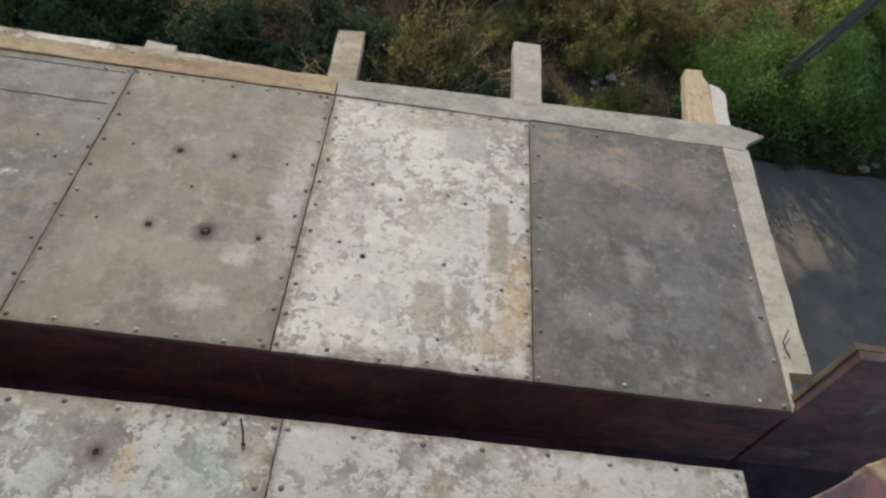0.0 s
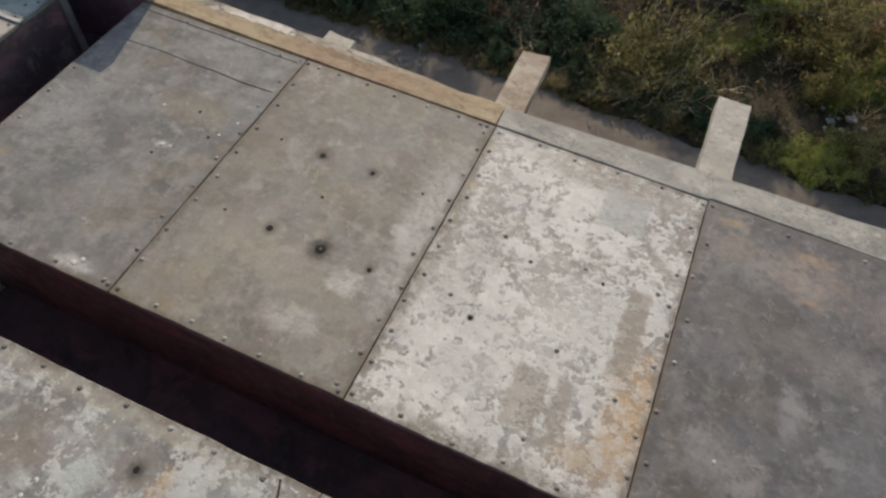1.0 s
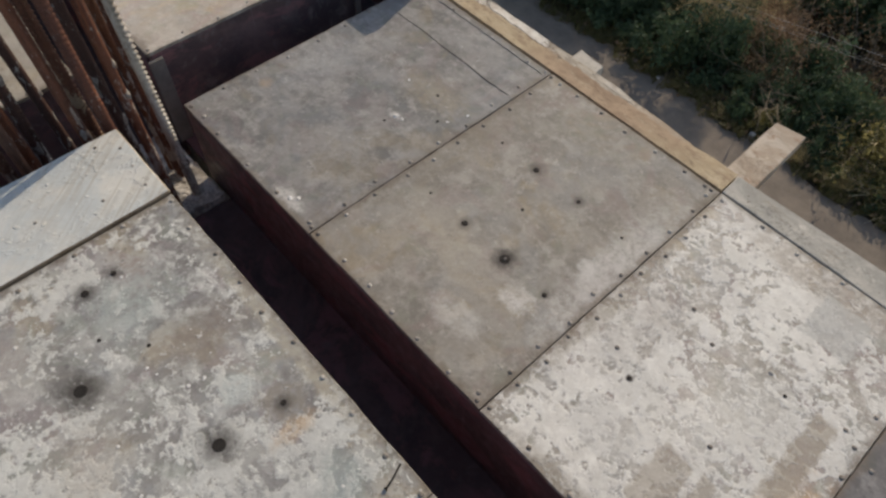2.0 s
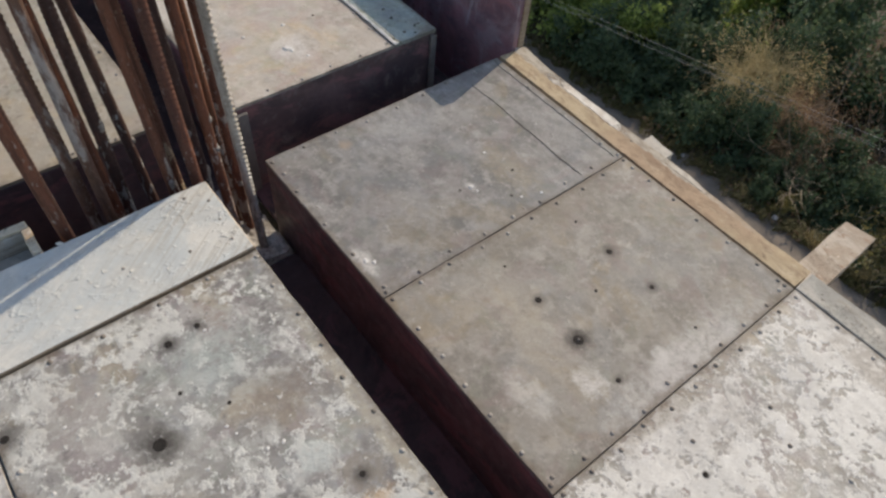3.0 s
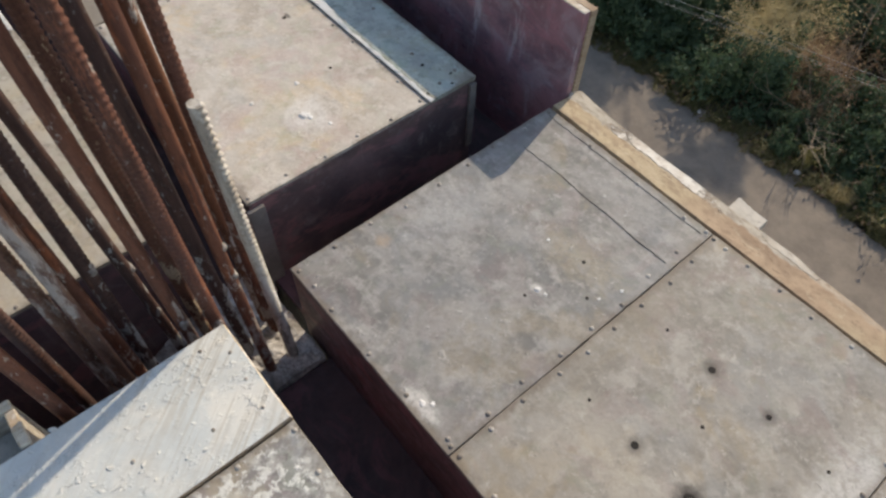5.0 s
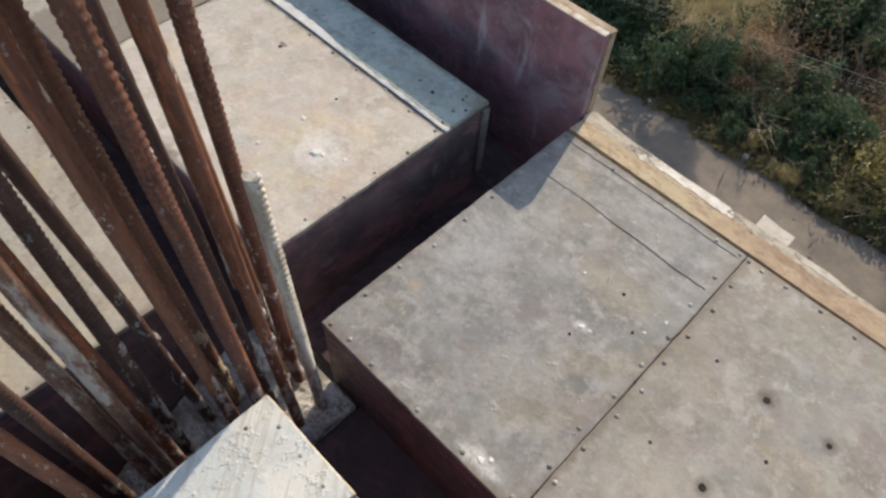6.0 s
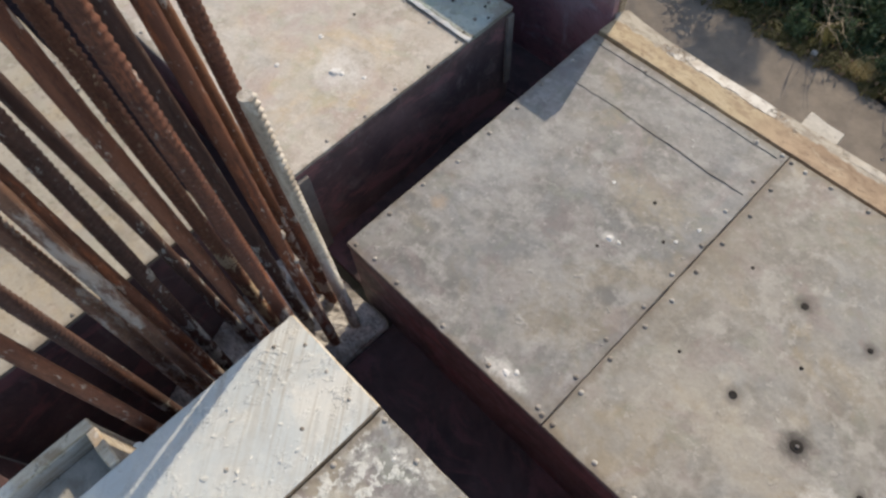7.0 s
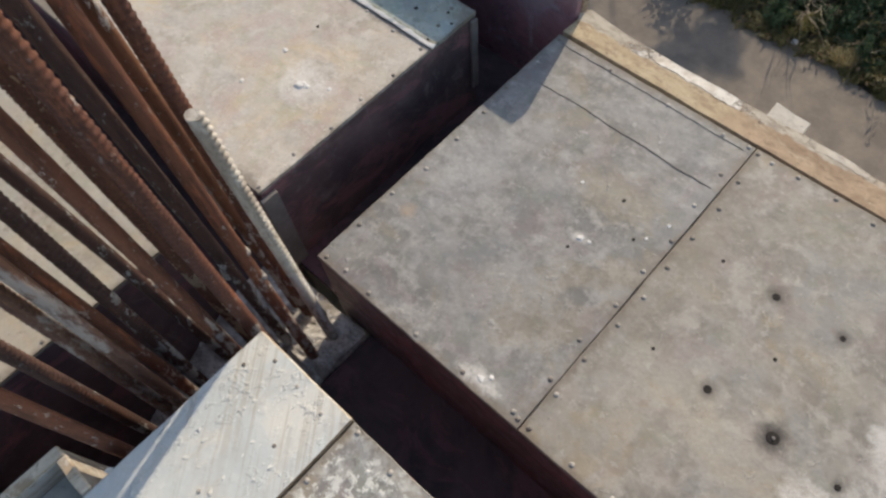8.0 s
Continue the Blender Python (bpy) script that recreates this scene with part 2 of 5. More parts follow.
def board_material(name):
    """A lime-washed board: saw marks across it, rough lumps and pits in a band along its middle."""
    g = Nodes(name, 0.85)
    turn = g.t.nodes.new("ShaderNodeVectorRotate")
    turn.inputs["Angle"].default_value = radians(-38)
    g.put(turn.inputs["Vector"], g.shift)
    xyz = g.t.nodes.new("ShaderNodeSeparateXYZ")
    g.put(xyz.inputs[0], g.obj)
    sawn = g.step(g.math("ADD", xyz.outputs[1], g.math("MULTIPLY_ADD", g.noise(7, 4, 0.6), 0.5, -0.25)), 0.30, 0.52, 0.22, 1.0)
    saw = g.noise(105, 3, 0.55, at=g.vec("MULTIPLY", turn.outputs[0], (1, 0.035, 1)))
    fibre = g.noise(40, 5, 0.7, stretch=(1, 0.08, 1))
    cloud = g.noise(6, 6, 0.65, warp=0.6)
    band = g.step(g.noise(4.5, 4, 0.6, stretch=(1.6, 0.5, 1)), 0.46, 0.60)
    lump = g.step(g.noise(44, 5, 0.68, stretch=(1, 0.8, 1)), 0.50, 0.66)
    pits = g.math("MULTIPLY", g.step(g.noise(52, 5, 0.7, stretch=(1, 0.7, 1)), 0.62, 0.72), band)
    wash = g.step(g.noise(13, 7, 0.72, warp=0.5), 0.48, 0.62, 0, 0.55)
    colour = g.mix(g.step(cloud, 0.40, 0.62), (0.66, 0.65, 0.595), (0.55, 0.58, 0.565))
    colour = g.mix(wash, colour, (0.50, 0.51, 0.485))
    colour = g.mix(g.math("MULTIPLY", g.step(saw, 0.46, 0.62, 0, 0.50), sawn), colour, (0.42, 0.38, 0.31))
    colour = g.mix(g.step(fibre, 0.52, 0.70, 0, 0.25), colour, (0.40, 0.36, 0.29))
    colour = g.mix(g.math("MULTIPLY", g.math("MULTIPLY", lump, 0.2), band), colour, (0.72, 0.71, 0.67))
    colour = g.mix(g.math("MULTIPLY", pits, 0.7), colour, (0.27, 0.255, 0.235))
    h = g.math("ADD", g.math("MULTIPLY", g.math("MULTIPLY", lump, g.step(band, 0, 1, 0.12, 1.0)), 1.3), g.math("MULTIPLY", g.math("MULTIPLY", saw, sawn), 0.45))
    g.bump(g.math("SUBTRACT", h, g.math("MULTIPLY", pits, 0.7)), 0.6, 0.003)
    return g.done(colour)


def torn_plank_material(name):
    """Weathered yellow timber, browner towards one end, with scraps of a pale skin along its outer side."""
    g = Nodes(name, 0.8)
    xyz = g.t.nodes.new("ShaderNodeSeparateXYZ")
    g.put(xyz.inputs[0], g.obj)
    x, y = xyz.outputs[0], xyz.outputs[1]
    grain = g.noise(11, 8, 0.76, stretch=(1, 2.6, 2.6), warp=0.7)
    patch = g.noise(10, 7, 0.7, stretch=(1, 1.6, 1), warp=0.5)
    wander = g.math("ADD", x, g.math("MULTIPLY_ADD", g.noise(5, 5, 0.6), 0.5, -0.25))
    wood = g.mix(g.step(grain, 0.34, 0.64), (0.52, 0.42, 0.275), (0.41, 0.31, 0.195))
    brown = g.mix(g.step(patch, 0.40, 0.60), (0.43, 0.31, 0.205), (0.31, 0.215, 0.14))
    mid = g.step(g.math("ABSOLUTE", g.math("SUBTRACT", wander, 0.13)), 0.16, 0.34, 1.0, 0.0)
    wood = g.mix(mid, wood, brown)
    wood = g.mix(g.step(g.noise(13, 7, 0.76, stretch=(1, 1.7, 1)), 0.50, 0.60, 0, 0.6), wood, (0.27, 0.185, 0.12))
    wood = g.mix(g.step(g.noise(19, 7, 0.74, stretch=(1, 2.2, 1), at=g.vec("ADD", g.shift, (3.0, 1.0, 0.0))), 0.54, 0.66, 0, 0.6), wood, (0.56, 0.47, 0.33))
    # outer half: weathered grey-tan ply left where the face has come off
    edge = g.math("ADD", g.math("SUBTRACT", y, 0.006), g.math("MULTIPLY_ADD", g.noise(11, 9, 0.76, stretch=(1, 1.3, 1)), 0.07, -0.035))
    grey = g.mix(g.step(g.noise(14, 7, 0.74, stretch=(1, 2.5, 1)), 0.40, 0.60), (0.50, 0.45, 0.365), (0.34, 0.295, 0.235))
    colour = g.mix(g.math("MULTIPLY", g.step(edge, -0.002, 0.006), g.step(wander, 0.22, 0.42, 0.95, 0.0)), wood, grey)
    # scraps of whitish face
    torn = g.noise(16, 9, 0.78, stretch=(1, 1.4, 1), at=g.vec("ADD", g.shift, (5.0, 2.0, 0.0)))
    def scrap(x0, y0, w, h):
        dx = g.math("ABSOLUTE", g.math("DIVIDE", g.math("SUBTRACT", x, x0), w))
        dy = g.math("ABSOLUTE", g.math("DIVIDE", g.math("SUBTRACT", y, y0), h))
        d = g.math("ADD", g.math("MAXIMUM", dx, dy), g.math("MULTIPLY_ADD", torn, 3.0, -1.5))
        return g.step(d, 0.92, 1.0, 1.0, 0.0), g.step(g.math("ABSOLUTE", g.math("SUBTRACT", d, 1.04)), 0.0, 0.12, 0.65, 0.0)
    white, lip = scrap(-0.235, 0.024, 0.145, 0.017)
    pink, lip2 = scrap(0.165, 0.026, 0.07, 0.011)
    pale = g.mix(g.step(g.noise(12, 7, 0.72), 0.42, 0.58), (0.56, 0.49, 0.40), (0.76, 0.71, 0.62))
    skin = g.math("MAXIMUM", white, g.math("MULTIPLY", pink, 0.35))
    colour = g.mix(g.math("MAXIMUM", lip, g.math("MULTIPLY", lip2, 0.5)), colour, (0.20, 0.13, 0.085))
    colour = g.mix(skin, colour, pale)
    colour = g.mix(g.step(g.noise(36, 6, 0.72, stretch=(1, 2.5, 1)), 0.57, 0.66, 0, 0.6), colour, (0.16, 0.105, 0.07))
    g.bump(g.math("ADD", g.math("MULTIPLY", skin, 1.6), g.math("ADD", g.math("MULTIPLY", grain, 0.5), g.math("MULTIPLY", patch, 0.8))), 0.9, 0.004)
    return g.done(colour)


def cement_plank_material(name, pale, dull, stain, amount):
    """Timber under a skin of dried cement: pale clouds, a gritty band, a few stains and dark pocks."""
    g = Nodes(name, 0.88)
    cloud = g.noise(8, 7, 0.68, stretch=(1, 1.8, 1), warp=0.4)
    grit = g.noise(95, 5, 0.72)
    fine = g.noise(34, 7, 0.72)
    band = g.step(g.noise(3.4, 4, 0.6), 0.50, 0.60)
    colour = g.mix(g.step(cloud, 0.38, 0.62), pale, dull)
    colour = g.mix(g.step(fine, 0.52, 0.64, 0, 0.45), colour, tuple(0.72 * v for v in dull))
    colour = g.mix(g.math("MULTIPLY", g.step(grit, 0.50, 0.60, 0, 0.55), band), colour, tuple(0.55 * v for v in dull))
    colour = g.mix(g.step(g.noise(12, 7, 0.74, stretch=(1, 1.5, 1), at=g.vec("ADD", g.shift, (3.1, 7.7, 1.0))), 0.55, 0.66, 0, amount), colour, stain)
    colour = g.mix(g.step(g.noise(52, 4, 0.7, at=g.vec("ADD", g.shift, (9.1, 2.7, 1.0))), 0.635, 0.69, 0, 0.85), colour, (0.12, 0.095, 0.078))
    colour = g.mix(g.step(g.noise(16, 8, 0.76), 0.58, 0.66, 0, 0.7), colour, tuple(min(0.8, 1.28 * v) for v in pale))
    g.bump(g.math("ADD", g.math("MULTIPLY", grit, g.step(band, 0, 1, 0.3, 1.3)), g.math("MULTIPLY", fine, 0.8)), 0.8, 0.003)
    return g.done(colour)


def ply_material(name, red, dark, scuff, rough=0.42, lit_smear_max=0.75):
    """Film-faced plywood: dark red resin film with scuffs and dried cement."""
    g = Nodes(name, rough)
    big = g.noise(4.5, 6, 0.6, stretch=(1, 1, 1.5))
    fine = g.noise(26, 7, 0.7)
    colour = g.mix(g.step(big, 0.35, 0.66), red, dark)
    colour = g.mix(g.step(fine, 0.52, 0.78, 0, 0.45), colour, scuff)
    colour = g.mix(g.math("MULTIPLY", g.step(g.noise(9, 8, 0.7, warp=0.8), 0.56, 0.72), 0.55), colour, scuff)
    colour = g.mix(g.step(g.noise(3.1, 5, 0.7, at=g.vec("ADD", g.shift, (9.1, 2.7, 6.0)), warp=0.5), 0.46, 0.62, 0, 0.75), colour, tuple(1.55 * v for v in red))
    bloom = g.step(g.noise(5.5, 7, 0.68, at=g.vec("ADD", g.shift, (2.1, 5.7, 1.0)), warp=1.0), 0.52, 0.66, 0, 0.55)
    colour = g.mix(bloom, colour, tuple(0.55 * a + 0.45 * b for a, b in zip(red, scuff)))
    # scuff blotches, with light on the panels put into their brighter tone
    lit_smear = g.step(g.noise(7, 7, 0.72, stretch=(0.7, 0.7, 1.5), at=g.vec("ADD", g.shift, (3.3, 8.2, 0.7)), warp=0.6), 0.49, 0.61, 0, lit_smear_max)
    colour = g.mix(lit_smear, colour, tuple(min(0.6, k * v) for k, v in zip((2.3, 1.7, 1.8), red)))
    drips = g.noise(16, 5, 0.7, stretch=(1, 1, 0.18))
    colour = g.mix(g.step(drips, 0.58, 0.72, 0, 0.5), colour, scuff)
    g.bump(fine, 0.3, 0.001)
    return g.done(colour, g.step(fine, 0.3, 0.7, rough - 0.08, rough + 0.25))


def plain_material(name, a, b, scale=20.0, rough=0.8, metal=0.0, bump=0.4, depth=0.002, stretch=None):
    g = Nodes(name, rough, metal)
    n = g.noise(scale, 7, 0.68, stretch=stretch)
    f = g.noise(scale * 7, 4, 0.65)
    colour = g.mix(g.step(n, 0.3, 0.7), a, b)
    colour = g.mix(g.step(f, 0.5, 0.8, 0, 0.35), colour, b)
    g.bump(g.math("ADD", n, g.math("MULTIPLY", f, 0.4)), bump, depth)
    return g.done(colour)


BROWN, ORANGE, PALE, SOOT = (0.25, 0.215, 0.165), (0.50, 0.33, 0.18), (0.62, 0.60, 0.56), (0.05, 0.043, 0.038)
M_GREY = sheet_material("grey_sheet", (0.217, 0.208, 0.191), (0.170, 0.168, 0.162), (0.375, 0.363, 0.340), 0.42, 0.14, patches=(
    (0.17, -0.42, 0.07, 0.035, PALE, 0.8, 0.7), (0.125, -0.02, 0.03, 0.02, PALE, 0.6, 0.8), (0.14, 0.125, 0.16, 0.10, (0.34, 0.29, 0.20), 0.45, 0.8),
    (-0.22, -0.22, 0.03, 0.03, ORANGE, 0.35, 0.8), (-0.18, -0.05, 0.12, 0.2, (0.40, 0.41, 0.41), 0.35, 0.8)), rough=0.66, lumps=1.0, gloss=0.36, pitted=0.22)
M_BEIGE = sheet_material("beige_sheet", (0.280, 0.257, 0.218), (0.226, 0.209, 0.182), (0.415, 0.388, 0.343), 0.40, 0.15, patches=(
    (0.27, 0.05, 0.09, 0.40, PALE, 0.65, 0.9), (0.17, -0.195, 0.06, 0.045, PALE, 0.8, 0.6), (-0.27, 0.05, 0.07, 0.42, (0.22, 0.195, 0.155), 0.75, 0.9), (0.10, -0.33, 0.10, 0.05, PALE, 0.5, 0.7), (0.22, 0.0, 0.03, 0.04, PALE, 0.6, 0.6), (-0.05, -0.20, 0.26, 0.12, (0.44, 0.40, 0.33), 0.5, 0.9),
    (0.07, -0.135, 0.044, 0.044, SOOT, 0.95, 0.85), (-0.074, 0.135, 0.034, 0.034, SOOT, 0.7, 0.95), (-0.072, -0.135, 0.03, 0.03, SOOT, 0.7, 0.95), (0.073, 0.138, 0.026, 0.026, SOOT, 0.6, 0.9), (0.204, -0.135, 0.02, 0.02, SOOT, 0.6, 0.9)), rough=0.68, gloss=0.32, pitted=0.22)
M_WHITE = sheet_material("white_flaked_sheet", (0.35, 0.325, 0.287), (0.41, 0.385, 0.335), (0.79, 0.775, 0.715), 0.516, 0.022, 21.0, 66.0, patches=(
    (0.05, 0.40, 0.30, 0.06, (0.35, 0.31, 0.26), 0.7, 0.5), (0.10, -0.02, 0.12, 0.13, (0.60, 0.59, 0.54), 0.7, 0.6), (0.02, -0.12, 0.16, 0.22, (0.74, 0.72, 0.655), 0.5, 0.9), (-0.2, 0.0, 0.10, 0.25, (0.33, 0.30, 0.27), 0.45, 0.9),
    (0.27, -0.22, 0.09, 0.24, ORANGE, 0.8, 0.8), (0.0, -0.43, 0.30, 0.03, BROWN, 0.6, 0.8), (-0.28, -0.02, 0.035, 0.44, (0.30, 0.265, 0.215), 0.75, 0.8), (0.20, -0.36, 0.12, 0.06, (0.44, 0.32, 0.20), 0.7, 0.8), (-0.136, -0.15, 0.012, 0.012, SOOT, 0.8, 0.6)), rough=0.6, zone_depth=0.34, rg=0.66,
    plates=((0.214, -0.03, 0.028, 0.125, (0.33, 0.285, 0.225), 0.7), (0.045, -0.28, 0.040, 0.075, (0.33, 0.285, 0.225), 0.6), (0.12, -0.265, 0.024, 0.065, (0.33, 0.285, 0.225), 0.6), (0.11, 0.31, 0.062, 0.07, (0.46, 0.46, 0.43), 0.8), (-0.10, -0.28, 0.075, 0.055, (0.58, 0.57, 0.53), 0.6)))
M_DARK = sheet_material("dark_sheet", (0.126, 0.121, 0.120), (0.158, 0.152, 0.149), (0.31, 0.30, 0.288), 0.36, 0.11, patches=(
    (-0.04, 0.30, 0.16, 0.12, (0.38, 0.31, 0.265), 0.75, 0.9), (0.18, 0.27, 0.12, 0.14, (0.31, 0.255, 0.235), 0.7, 0.9), (-0.22, 0.33, 0.10, 0.09, (0.36, 0.30, 0.24), 0.6, 0.9), (0.05, 0.08, 0.2, 0.1, (0.27, 0.245, 0.235), 0.5, 0.9), (-0.2, 0.15, 0.1, 0.2, (0.22, 0.20, 0.18), 0.4, 0.9), (0.12, -0.15, 0.12, 0.2, (0.25, 0.265, 0.265), 0.5, 0.9),
    (-0.025, 0.37, 0.06, 0.03, ORANGE, 0.55, 0.8), (-0.23, 0.40, 0.05, 0.02, ORANGE, 0.5, 0.7), (-0.01, 0.235, 0.05, 0.012, ORANGE, 0.45, 0.8), (0.16, 0.40, 0.06, 0.03, BROWN, 0.5, 0.8),
    (-0.16, -0.24, 0.13, 0.09, (0.36, 0.34, 0.32), 0.5, 0.8), (-0.03, -0.08, 0.04, 0.10, (0.33, 0.33, 0.33), 0.5, 0.8), (0.29, -0.2, 0.03, 0.2, (0.4, 0.39, 0.37), 0.6, 0.8)), half=(0.31, 0.4525), rough=0.55)
M_MOTTLE = sheet_material("mottled_sheet", (0.335, 0.325, 0.298), (0.215, 0.203, 0.196), (0.68, 0.68, 0.63), 0.468, 0.042, 10.0, 50.0, patches=(
    (-0.09, 0.17, 0.09, 0.14, (0.25, 0.215, 0.185), 0.8, 0.8), (0.08, 0.15, 0.06, 0.05, (0.24, 0.205, 0.18), 0.5, 0.8), (0.137, 0.206, 0.052, 0.052, (0.27, 0.245, 0.21), 0.95, 0.25), (0.19, 0.19, 0.03, 0.07, ORANGE, 0.6, 0.8),
    (-0.25, 0.10, 0.12, 0.14, (0.42, 0.47, 0.44), 0.6, 0.9), (0.30, 0.03, 0.18, 0.22, (0.36, 0.36, 0.34), 0.7, 0.9), (-0.30, -0.18, 0.16, 0.13, (0.40, 0.38, 0.34), 0.55, 0.9), (0.0, -0.12, 0.14, 0.1, (0.45, 0.40, 0.33), 0.5, 0.9), (0.33, 0.2, 0.08, 0.07, (0.36, 0.40, 0.38), 0.6, 0.8),
    (0.055, 0.155, 0.04, 0.04, (0.50, 0.53, 0.50), 0.8, 0.3), (0.126, 0.072, 0.06, 0.06, SOOT, 0.85, 0.95), (-0.138, -0.067, 0.07, 0.07, SOOT, 0.9, 0.95), (-0.333, 0.036, 0.04, 0.036, SOOT, 0.85, 0.9), (-0.341, 0.105, 0.03, 0.03, SOOT, 0.7, 0.9), (0.137, 0.206, 0.03, 0.03, SOOT, 0.8, 0.95),
    (-0.318, -0.29, 0.06, 0.05, SOOT, 0.75, 0.9), (0.0, 0.285, 0.44, 0.025, (0.42, 0.38, 0.30), 0.7, 0.8)), half=(0.451, 0.3065), rough=0.7, lumps=1.2, gloss=0.25, zone_depth=0.36, rg=0.64)
M_MOTTLE2 = sheet_material("mottled_pale_sheet", (0.37, 0.345, 0.31), (0.28, 0.26, 0.245), (0.63, 0.62, 0.58), 0.51, 0.05, 12.0, 55.0, patches=(
    (-0.20, 0.265, 0.035, 0.05, (0.22, 0.2, 0.19), 0.7, 0.8), (0.12, 0.22, 0.2, 0.05, (0.55, 0.50, 0.42), 0.6, 0.8), (0.33, 0.26, 0.1, 0.05, (0.50, 0.49, 0.42), 0.6, 0.8)), half=(0.457, 0.3065), rough=0.6)
M_TAN = sheet_material("tan_sheet", (0.50, 0.445, 0.365), (0.43, 0.37, 0.30), (0.60, 0.555, 0.49), 0.42, 0.16, patches=(
    (0.28, 0.0, 0.10, 0.09, (0.68, 0.65, 0.60), 0.7, 0.7), (0.10, -0.06, 0.09, 0.05, ORANGE, 0.25, 0.9), (-0.13, 0.195, 0.02, 0.01, SOOT, 0.7, 0.6)), half=(0.4565, 0.293), rough=0.55, pitted=0.2)
M_TAN2 = sheet_material("tan_plain_sheet", (0.365, 0.32, 0.25), (0.31, 0.27, 0.205), (0.44, 0.395, 0.325), 0.45, 0.16, half=(0.493, 0.649), rough=0.55)
M_CHALK = sheet_material("chalky_sheet", (0.54, 0.52, 0.48), (0.46, 0.44, 0.40), (0.64, 0.62, 0.58), 0.5, 0.1, half=(5, 5), rough=0.7)
M_BLUE = sheet_material("blue_grey_strip", (0.37, 0.435, 0.39), (0.30, 0.35, 0.318), (0.46, 0.52, 0.475), 0.46, 0.06, 17.0, 60.0, patches=((1.05, 0.0, 0.16, 0.07, (0.27, 0.30, 0.29), 0.7, 0.9), (0.80, -0.03, 0.12, 0.05, (0.25, 0.28, 0.275), 0.6, 0.9), (1.2, 0.05, 0.04, 0.06, BROWN, 0.7, 0.8), (0.55, 0.02, 0.10, 0.06, (0.50, 0.53, 0.52), 0.6, 0.9)), half=(1.22, 0.083), rough=0.62, lumps=1.0)
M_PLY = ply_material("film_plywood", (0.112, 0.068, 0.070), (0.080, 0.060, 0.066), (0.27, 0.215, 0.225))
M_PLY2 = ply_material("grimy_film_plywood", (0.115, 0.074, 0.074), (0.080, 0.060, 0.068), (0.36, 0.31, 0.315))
# paler film plywood for one side of the cross beam mould
M_PLY3 = ply_material("paler_film_plywood", (0.155, 0.10, 0.095), (0.105, 0.078, 0.08), (0.40, 0.34, 0.33))
# mould bottoms: darker and rougher than the side panels
M_BOTTOM = ply_material("dark_mould_bottom", (0.070, 0.048, 0.050), (0.052, 0.040, 0.044), (0.115, 0.092, 0.096), 0.8)
M_GRIME = plain_material("grimy_batten", (0.17, 0.15, 0.135), (0.26, 0.235, 0.215), 18, 0.8)
# brighter film plywood: light on the raised shutter is put into its colour
M_PLYLIT = ply_material("lit_scuffed_plywood", (0.225, 0.115, 0.130), (0.135, 0.09, 0.118), (0.50, 0.47, 0.50), 0.32, 0.25)
M_RAW = wood_material("split_cream_edge", (0.66, 0.58, 0.45), (0.36, 0.27, 0.18), (6, 1, 6), (0.70, 0.66, 0.58), 0.45)
M_SIDE = wood_material("brown_board_side", (0.24, 0.185, 0.13), (0.13, 0.10, 0.075), (1, 1, 1))
M_EDGE = wood_material("plywood_edge", (0.46, 0.36, 0.25), (0.27, 0.19, 0.13), (1, 1, 40))
M_YELLOW = wood_material("yellow_timber", (0.66, 0.55, 0.38), (0.50, 0.37, 0.23), (14, 1.0, 14), (0.74, 0.67, 0.54), 0.45)
M_TORN = torn_plank_material("torn_yellow_timber")
M_GREYWOOD = cement_plank_material("cement_grey_timber", (0.50, 0.475, 0.42), (0.36, 0.348, 0.308), (0.27, 0.235, 0.185), 0.5)
M_LIMED = cement_plank_material("limed_pale_timber", (0.58, 0.545, 0.475), (0.47, 0.44, 0.385), (0.28, 0.225, 0.165), 0.5)
M_STAINED = cement_plank_material("stained_pale_timber", (0.56, 0.49, 0.40), (0.42, 0.34, 0.26), (0.33, 0.20, 0.125), 0.75)
M_PALE = wood_material("pale_timber", (0.60, 0.55, 0.46), (0.40, 0.34, 0.27), (14, 1.0, 14), (0.62, 0.60, 0.56), 0.5)
M_BOARD = board_material("lime_washed_board")
# stump concrete: the pit's shade and sunlit crumbs are put into its tones
M_CONC = cement_plank_material("shade_toned_concrete", (0.66, 0.64, 0.60), (0.27, 0.25, 0.225), (0.13, 0.085, 0.06), 0.8)
M_BACK = plain_material("site_concrete", (0.38, 0.37, 0.35), (0.46, 0.45, 0.43), 2.5, 0.9)


def nail_material():
    """Nail heads: rusty steel, some with cement on them."""
    g = Nodes("nail_steel", 0.8)
    tone = g.mix(g.step(g.rand, 0.2, 0.9), (0.22, 0.195, 0.165), (0.46, 0.43, 0.385))
    colour = g.mix(g.step(g.noise(160, 4, 0.7), 0.48, 0.66, 0, 0.6), tone, (0.14, 0.11, 0.09))
    g.bump(g.noise(300, 3, 0.6), 0.5, 0.001)
    return g.done(colour)


M_NAIL = nail_material()


# ---- mesh helpers ----
def finish(name, bm, material, parent=None, label=""):
    me = bpy.data.meshes.new(name)
    bmesh.ops.recalc_face_normals(bm, faces=bm.faces)
    bm.to_mesh(me)
    bm.free()
    for mt in material if isinstance(material, (list, tuple)) else [material]:
        me.materials.append(mt)
    ob = new(name, me)
    if parent is not None:
        ob.parent = parent
    if label:
        ob["label"] = label
    return ob


def part(name, bm, material, parent, label=""):
    return finish(name, bm, material, parent, label)


def shared(name, me, parent, at, turn=0.0):
    ob = new(name, me)
    ob.parent = parent
    ob.matrix_basis = pose(*at, 0, 0, turn)
    return ob


